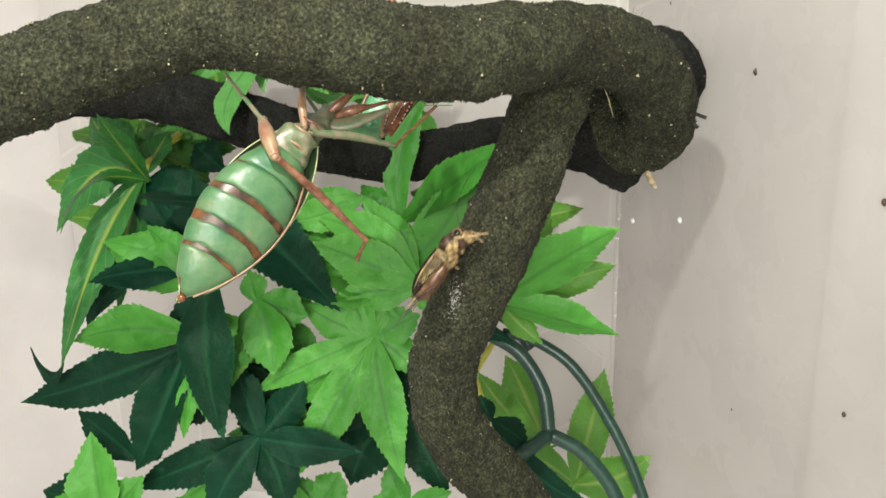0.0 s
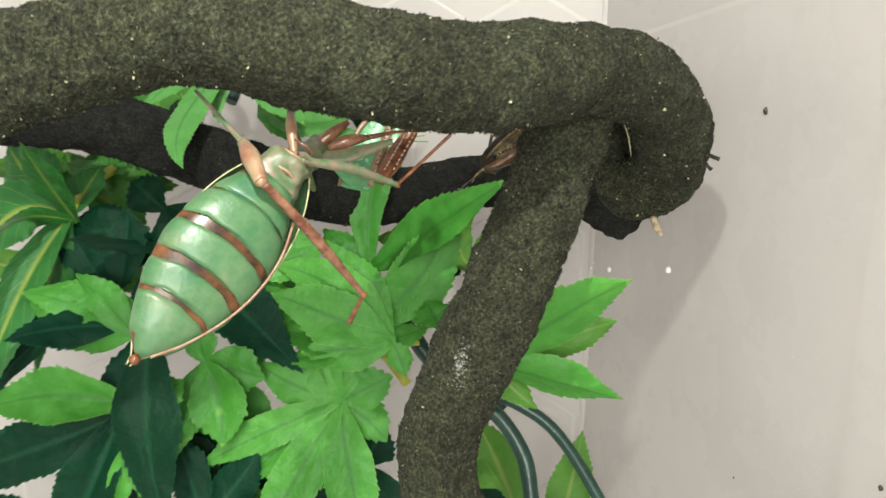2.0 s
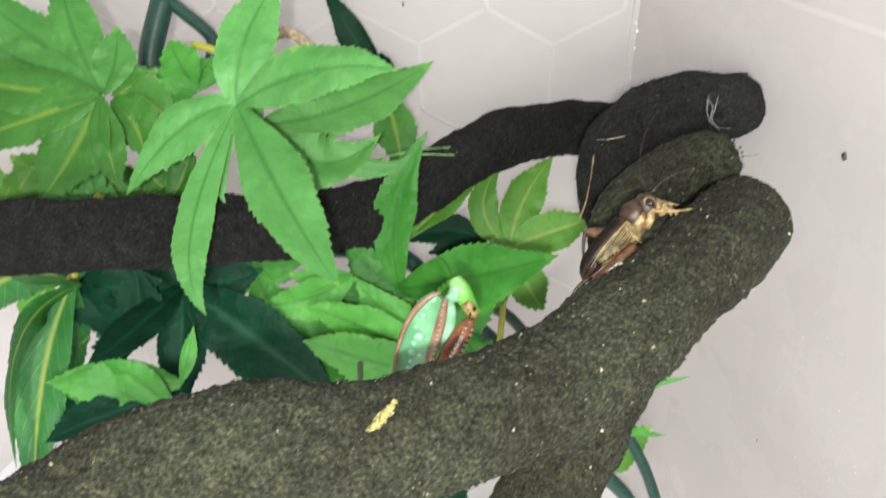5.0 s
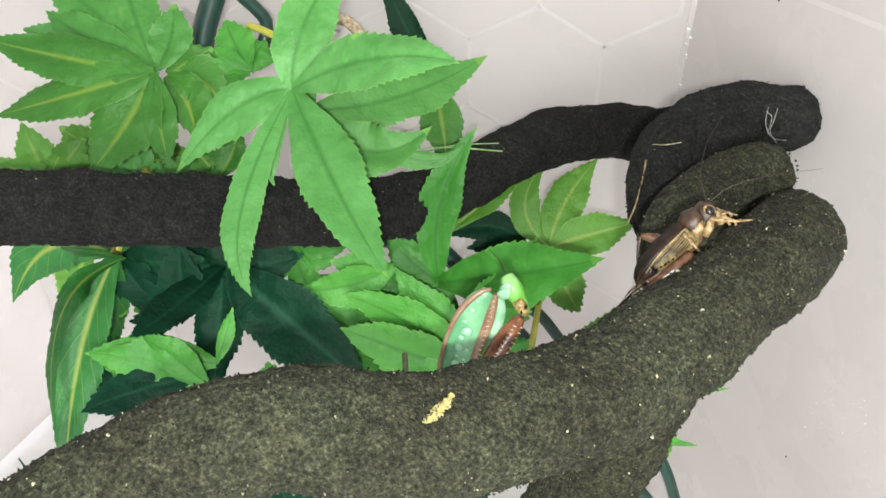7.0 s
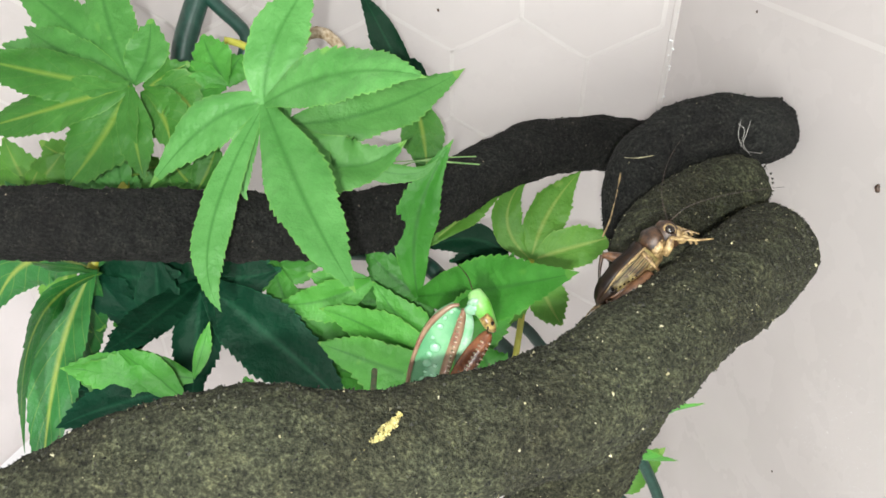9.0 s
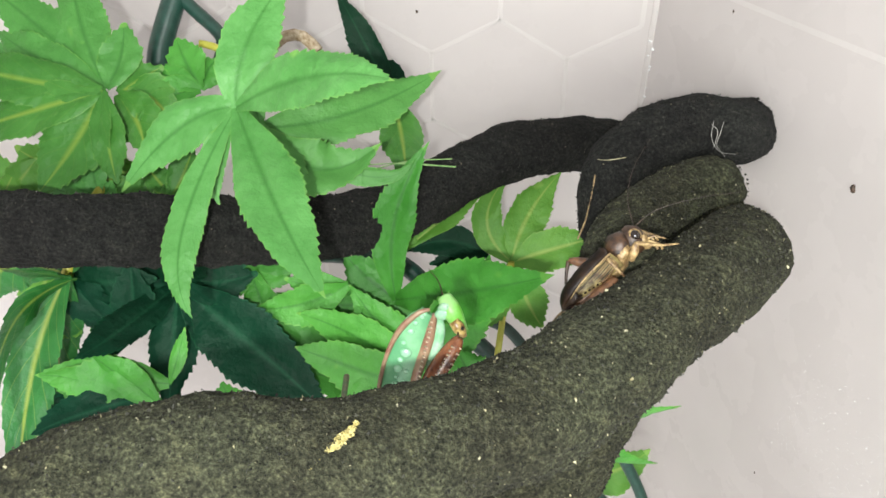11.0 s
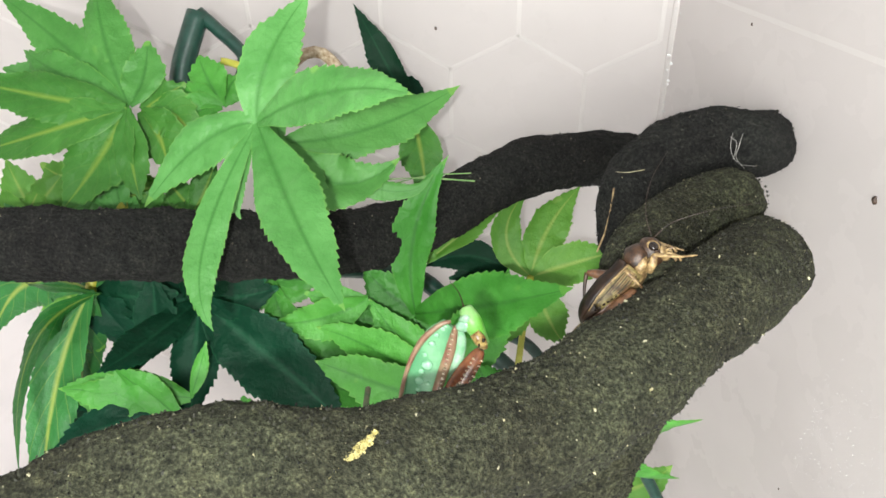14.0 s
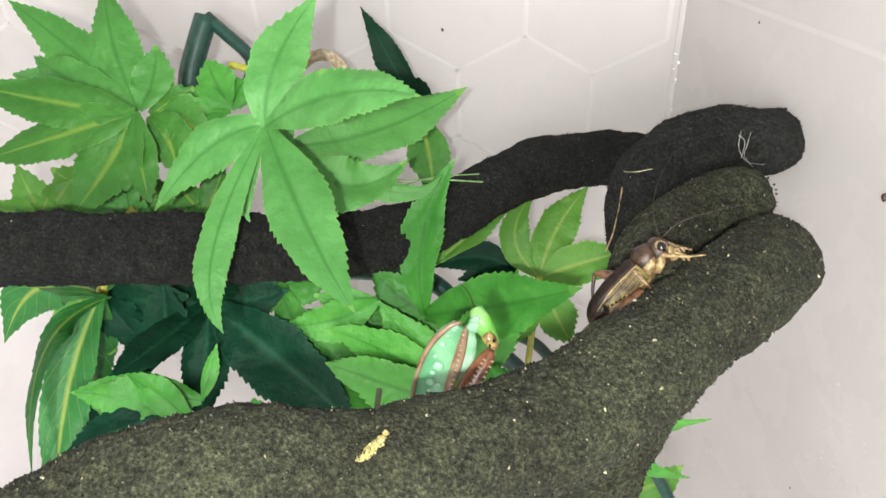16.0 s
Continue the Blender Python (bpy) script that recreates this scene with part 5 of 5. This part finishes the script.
    leg("hind_leg", [joint + Vector((-0.0004, 0, 0.0002)), knee_l, Vector((-0.0431, 0.2677, 0.2159))], (0.0015, 0.0010, 0.0003), (mantis_pink, mantis_grey))
    knee_m = Vector((-0.0112, 0.2776, 0.1994))
    leg("middle_leg", [chest + face * 0.003, knee_m, Vector((-0.0017, 0.2760, 0.2085))], (0.0009, 0.0006, 0.0003), (mantis_grey, mantis_brown))
    leg("middle_leg", [chest + face * 0.003 + Vector((-0.001, 0, 0.001)), Vector((-0.0275, 0.2690, 0.2125)), Vector((-0.0338, 0.3051, 0.1935))], (0.0009, 0.0007, 0.0006), (mantis_pink, mantis_grey))

    # grasping front legs, folded before the head
    claw = part("raised_claw", limb([near((-0.0120, 0.2864, 0.2210)), near((-0.0130, 0.2878, 0.2267)), near((-0.0155, 0.2893, 0.2336))], (0.0007, 0.0009, 0.0003), 10), leg_red, thing, "red-brown raised claw")
    head = part("head", limb([near((-0.0153, 0.3087, 0.2130)), near((-0.0139, 0.3066, 0.2118)), near((-0.0114, 0.3052, 0.2081))], (0.0013, 0.0018, 0.0008), 16), mantis_bright, thing, "bright green wedge-shaped head")
    part("face", ball(near((-0.0154, 0.3062, 0.2111)), (0.0013, 0.0009, 0.0021), (25, 30, 0), 0.1), white_bead, head, "pale whitish-green face")
    part("eye", ball(near((-0.0153, 0.3067, 0.2122)), (0.0010, 0.0010, 0.0021), (30, 22, 0), 0.1), eye_green, head, "pale green eye")
    part("mouth", limb([near((-0.0133, 0.3043, 0.2116)), near((-0.0122, 0.3036, 0.2105)), near((-0.0113, 0.3038, 0.2087))], (0.0009, 0.0011, 0.0005), 12), gold, head, "yellow mouthparts with dark marks")
    part("mouth_mark", ball(near((-0.0116, 0.3028, 0.2115)), (0.0003, 0.0003, 0.0005)), black_gloss, head)
    part("mouth_mark", ball(near((-0.0123, 0.3021, 0.2109)), (0.0002, 0.0003, 0.0004)), black_gloss, head)
    for bend in (0, 1):
        part("antenna", limb([near((-0.0155, 0.3083, 0.2134)), near((-0.0169, 0.3122, 0.2135)), near((-0.0190, 0.3155, 0.2132))], (0.00013, 0.0001, 0.00006), 6), cricket_brown, head)
    coxa = part("front_leg", plate([near((-0.0237, 0.2993, 0.1949)), near((-0.0233, 0.3012, 0.1980)), near((-0.0225, 0.3032, 0.2013)), near((-0.0213, 0.3051, 0.2046)), near((-0.0200, 0.3068, 0.2075)), near((-0.0183, 0.3081, 0.2096))], (0.0029, 0.0031, 0.0033, 0.0031, 0.0025, 0.0013), 0.0009), arm_green, thing, "broad green upper arm with pale beads")
    part("edge", limb([near((-0.0267, 0.2984, 0.1955)), near((-0.0263, 0.3003, 0.1987)), near((-0.0256, 0.3023, 0.2019)), near((-0.0243, 0.3043, 0.2052)), near((-0.0225, 0.3059, 0.2078)), near((-0.0198, 0.3074, 0.2099)), near((-0.0179, 0.3079, 0.2104))], (0.0003, 0.0004, 0.0004, 0.0005, 0.0006, 0.0005, 0.0003), 8), mantis_pink, coxa)
    part("edge", plate([near((-0.0205, 0.2994, 0.1954)), near((-0.0200, 0.3013, 0.1984)), near((-0.0191, 0.3032, 0.2016)), near((-0.0180, 0.3051, 0.2050)), near((-0.0174, 0.3067, 0.2078)), near((-0.0170, 0.3076, 0.2096))], (0.0007, 0.0009, 0.0010, 0.0010, 0.0008, 0.0004), 0.0006), mantis_pink, coxa, "pink-brown margin")
    for at, size in ((near((-0.0218, 0.3034, 0.2034)), 0.0011), (near((-0.0211, 0.3054, 0.2069)), 0.0007), (near((-0.0231, 0.3018, 0.2008)), 0.0009), (near((-0.0236, 0.3002, 0.1981)), 0.0008), (near((-0.0223, 0.2999, 0.1972)), 0.0006), (near((-0.0203, 0.3062, 0.2084)), 0.0005), (near((-0.0228, 0.3027, 0.2023)), 0.0006), (near((-0.0239, 0.2992, 0.1965)), 0.0006), (near((-0.0216, 0.3018, 0.2003)), 0.0005), (near((-0.0221, 0.3008, 0.1987)), 0.0004), (near((-0.0192, 0.3069, 0.2094)), 0.0005), (near((-0.0234, 0.3010, 0.1994)), 0.0004), (near((-0.0223, 0.3043, 0.2051)), 0.0005)):
        part("bead", ball(at, (size, size * 0.6, size), level=2), white_bead, coxa)
    inner = part("forearm", plate([near((-0.0178, 0.3018, 0.1980)), near((-0.0171, 0.3038, 0.2013)), near((-0.0163, 0.3056, 0.2046)), near((-0.0160, 0.3070, 0.2073)), near((-0.0164, 0.3078, 0.2090))], (0.0006, 0.0010, 0.0011, 0.0009, 0.0004), 0.0006), eye_green, thing, "pale green folded forearm with a row of spines")
    spines(near((-0.0198, 0.2999, 0.1975)), near((-0.0175, 0.3063, 0.2089)), 15, inner)
    outer = part("forearm", plate([near((-0.0186, 0.2985, 0.1964)), near((-0.0170, 0.3006, 0.1995)), near((-0.0149, 0.3026, 0.2028)), near((-0.0128, 0.3045, 0.2059)), near((-0.0122, 0.3051, 0.2069))], (0.0012, 0.0017, 0.0018, 0.0013, 0.0006), 0.0011), mantis_brown, thing, "red-brown spiny forearm")
    spines(near((-0.0174, 0.2988, 0.1990)), near((-0.0135, 0.3032, 0.2063)), 12, outer)
    spines(near((-0.0156, 0.2993, 0.1990)), near((-0.0121, 0.3034, 0.2057)), 9, outer)
    for a, b, d in ((near((-0.0256, 0.2749, 0.2057)), near((-0.0227, 0.2762, 0.2081)), near((-0.0200, 0.2783, 0.2102))), (near((-0.0227, 0.2745, 0.2060)), near((-0.0195, 0.2755, 0.2072)), near((-0.0162, 0.2773, 0.2077)))):
        part("claw_arm", limb([a, b, d], (0.0006, 0.0011, 0.0005), 12), leg_red, thing, "folded red-brown claw arm")
    part("claw_tip", limb([near((-0.0162, 0.2773, 0.2077)), near((-0.0113, 0.2795, 0.2085)), near((-0.0067, 0.2815, 0.2085))], (0.0005, 0.0003, 0.0002), 8), leg_red, thing)
    part("front_leg", plate([near((-0.0264, 0.2724, 0.2048)), near((-0.0200, 0.2737, 0.2048)), near((-0.0121, 0.2779, 0.2070))], (0.0010, 0.0015, 0.0005), 0.0006), mantis_grey, thing, "grey-green folded upper arm")
    return thing


mantis = build_mantis()


def motions():
    walk(cricket, [
        (0, place((-0.0038, 0.2832, 0.1712), (0.500, 0.366, 0.785), (-0.859, 0.328, 0.394))),
        (0.3, place((0.0006, 0.2888, 0.1838), (0.499, 0.358, 0.789), (-0.859, 0.324, 0.396))),
        (0.5, place((0.0032, 0.2910, 0.1897), (0.355, 0.344, 0.869), (-0.924, 0.269, 0.271))),
        (0.7, place((0.0040, 0.2944, 0.1943), (0.355, 0.336, 0.872), (-0.923, 0.271, 0.272))),
        (0.9, place((0.0049, 0.2955, 0.1986), (0.303, 0.322, 0.897), (-0.940, 0.256, 0.225))),
        (1.1, place((0.0068, 0.2965, 0.1997), (0.459, 0.328, 0.826), (-0.878, 0.312, 0.364))),
        (1.5, place((0.0070, 0.2981, 0.2009), (0.520, 0.320, 0.792), (-0.843, 0.343, 0.415))),
        (1.8, place((0.0044, 0.3045, 0.1971), (0.551, 0.290, 0.782), (-0.816, 0.383, 0.433))),
        (2, place((0.0070, 0.3114, 0.2027), (0.698, 0.256, 0.669), (-0.712, 0.147, 0.687))),
        (2.3, place((0.0067, 0.3145, 0.2011), (0.484, 0.097, 0.870), (-0.850, 0.288, 0.441))),
        (2.6, place((0.0072, 0.3082, 0.2145), (0.589, 0.387, 0.709), (-0.806, 0.340, 0.484))),
        (3, place((0.0100, 0.3120, 0.2165), (0.610, 0.563, 0.557), (-0.788, 0.359, 0.501))),
        (3.3, place((0.0123, 0.3095, 0.2224), (0.610, 0.563, 0.557), (-0.788, 0.359, 0.501))),
        (3.5, place((0.0121, 0.3093, 0.2222), (0.610, 0.563, 0.557), (-0.788, 0.359, 0.501))),
        (4, place((0.0114, 0.3091, 0.2223), (0.610, 0.563, 0.557), (-0.788, 0.359, 0.501))),
        (4.5, place((0.0108, 0.3089, 0.2223), (0.610, 0.563, 0.557), (-0.788, 0.359, 0.501))),
        (5, place((0.0119, 0.3088, 0.2228), (0.610, 0.563, 0.557), (-0.788, 0.359, 0.501))),
        (7.3, place((0.0119, 0.3088, 0.2228), (0.610, 0.563, 0.557), (-0.788, 0.359, 0.501))),
        (9, place((0.0113, 0.3082, 0.2223), (0.610, 0.563, 0.557), (-0.788, 0.359, 0.501))),
        (11.5, place((0.0110, 0.3080, 0.2220), (0.610, 0.563, 0.557), (-0.788, 0.359, 0.501))),
        (16, place((0.0108, 0.3078, 0.2218), (0.610, 0.563, 0.557), (-0.788, 0.359, 0.501))),
    ])
    rows = []
    for t, dx, dy, dz, rx, ry, rz in (
        (0, -0.0002, 0.0006, -0.0002, 4.2, 0.8, 0.8),
        (0.5, -0.0002, 0.0004, -0.0003, 3.4, 0.6, 0.6),
        (1.0, -0.0004, 0, -0.0005, 1.4, 0, 0.5),
        (1.5, -0.0004, 0, -0.0005, 0, 0, 0),
        (2.0, -0.0006, 0.0002, -0.0006, -1.0, -0.6, 0),
        (2.5, -0.0007, 0.0080, -0.0038, -9.5, -3.0, -2.0),
        (2.7, -0.0009, 0.0086, -0.0040, -10.3, -1.7, -0.8),
        (3.0, -0.0003, 0.0030, -0.0010, -7.0, 1.5, -0.8),
        (3.3, -0.0003, 0, 0, 0, 0, 0),
        (5.0, -0.0006, 0, 0, 0, 0, 0),
        (9.0, 0, 0, 0, 0, 0, 0),
        (16.0, 0.0009, 0, 0, 0, 0, 0),
    ):
        rows.append((t, pose(HUB.x + dx, HUB.y + dy, HUB.z + dz, rx, ry, rz)))
    walk(mantis, rows)
    claw = next(o for o in mantis.children if o.name.startswith("raised_claw"))
    walk(claw, [(0, pose(0, 0, 0)), (0.85, pose(0, 0, 0)), (1.15, pose(*CLAW_DOWN)), (16, pose(*CLAW_DOWN))])


motions()
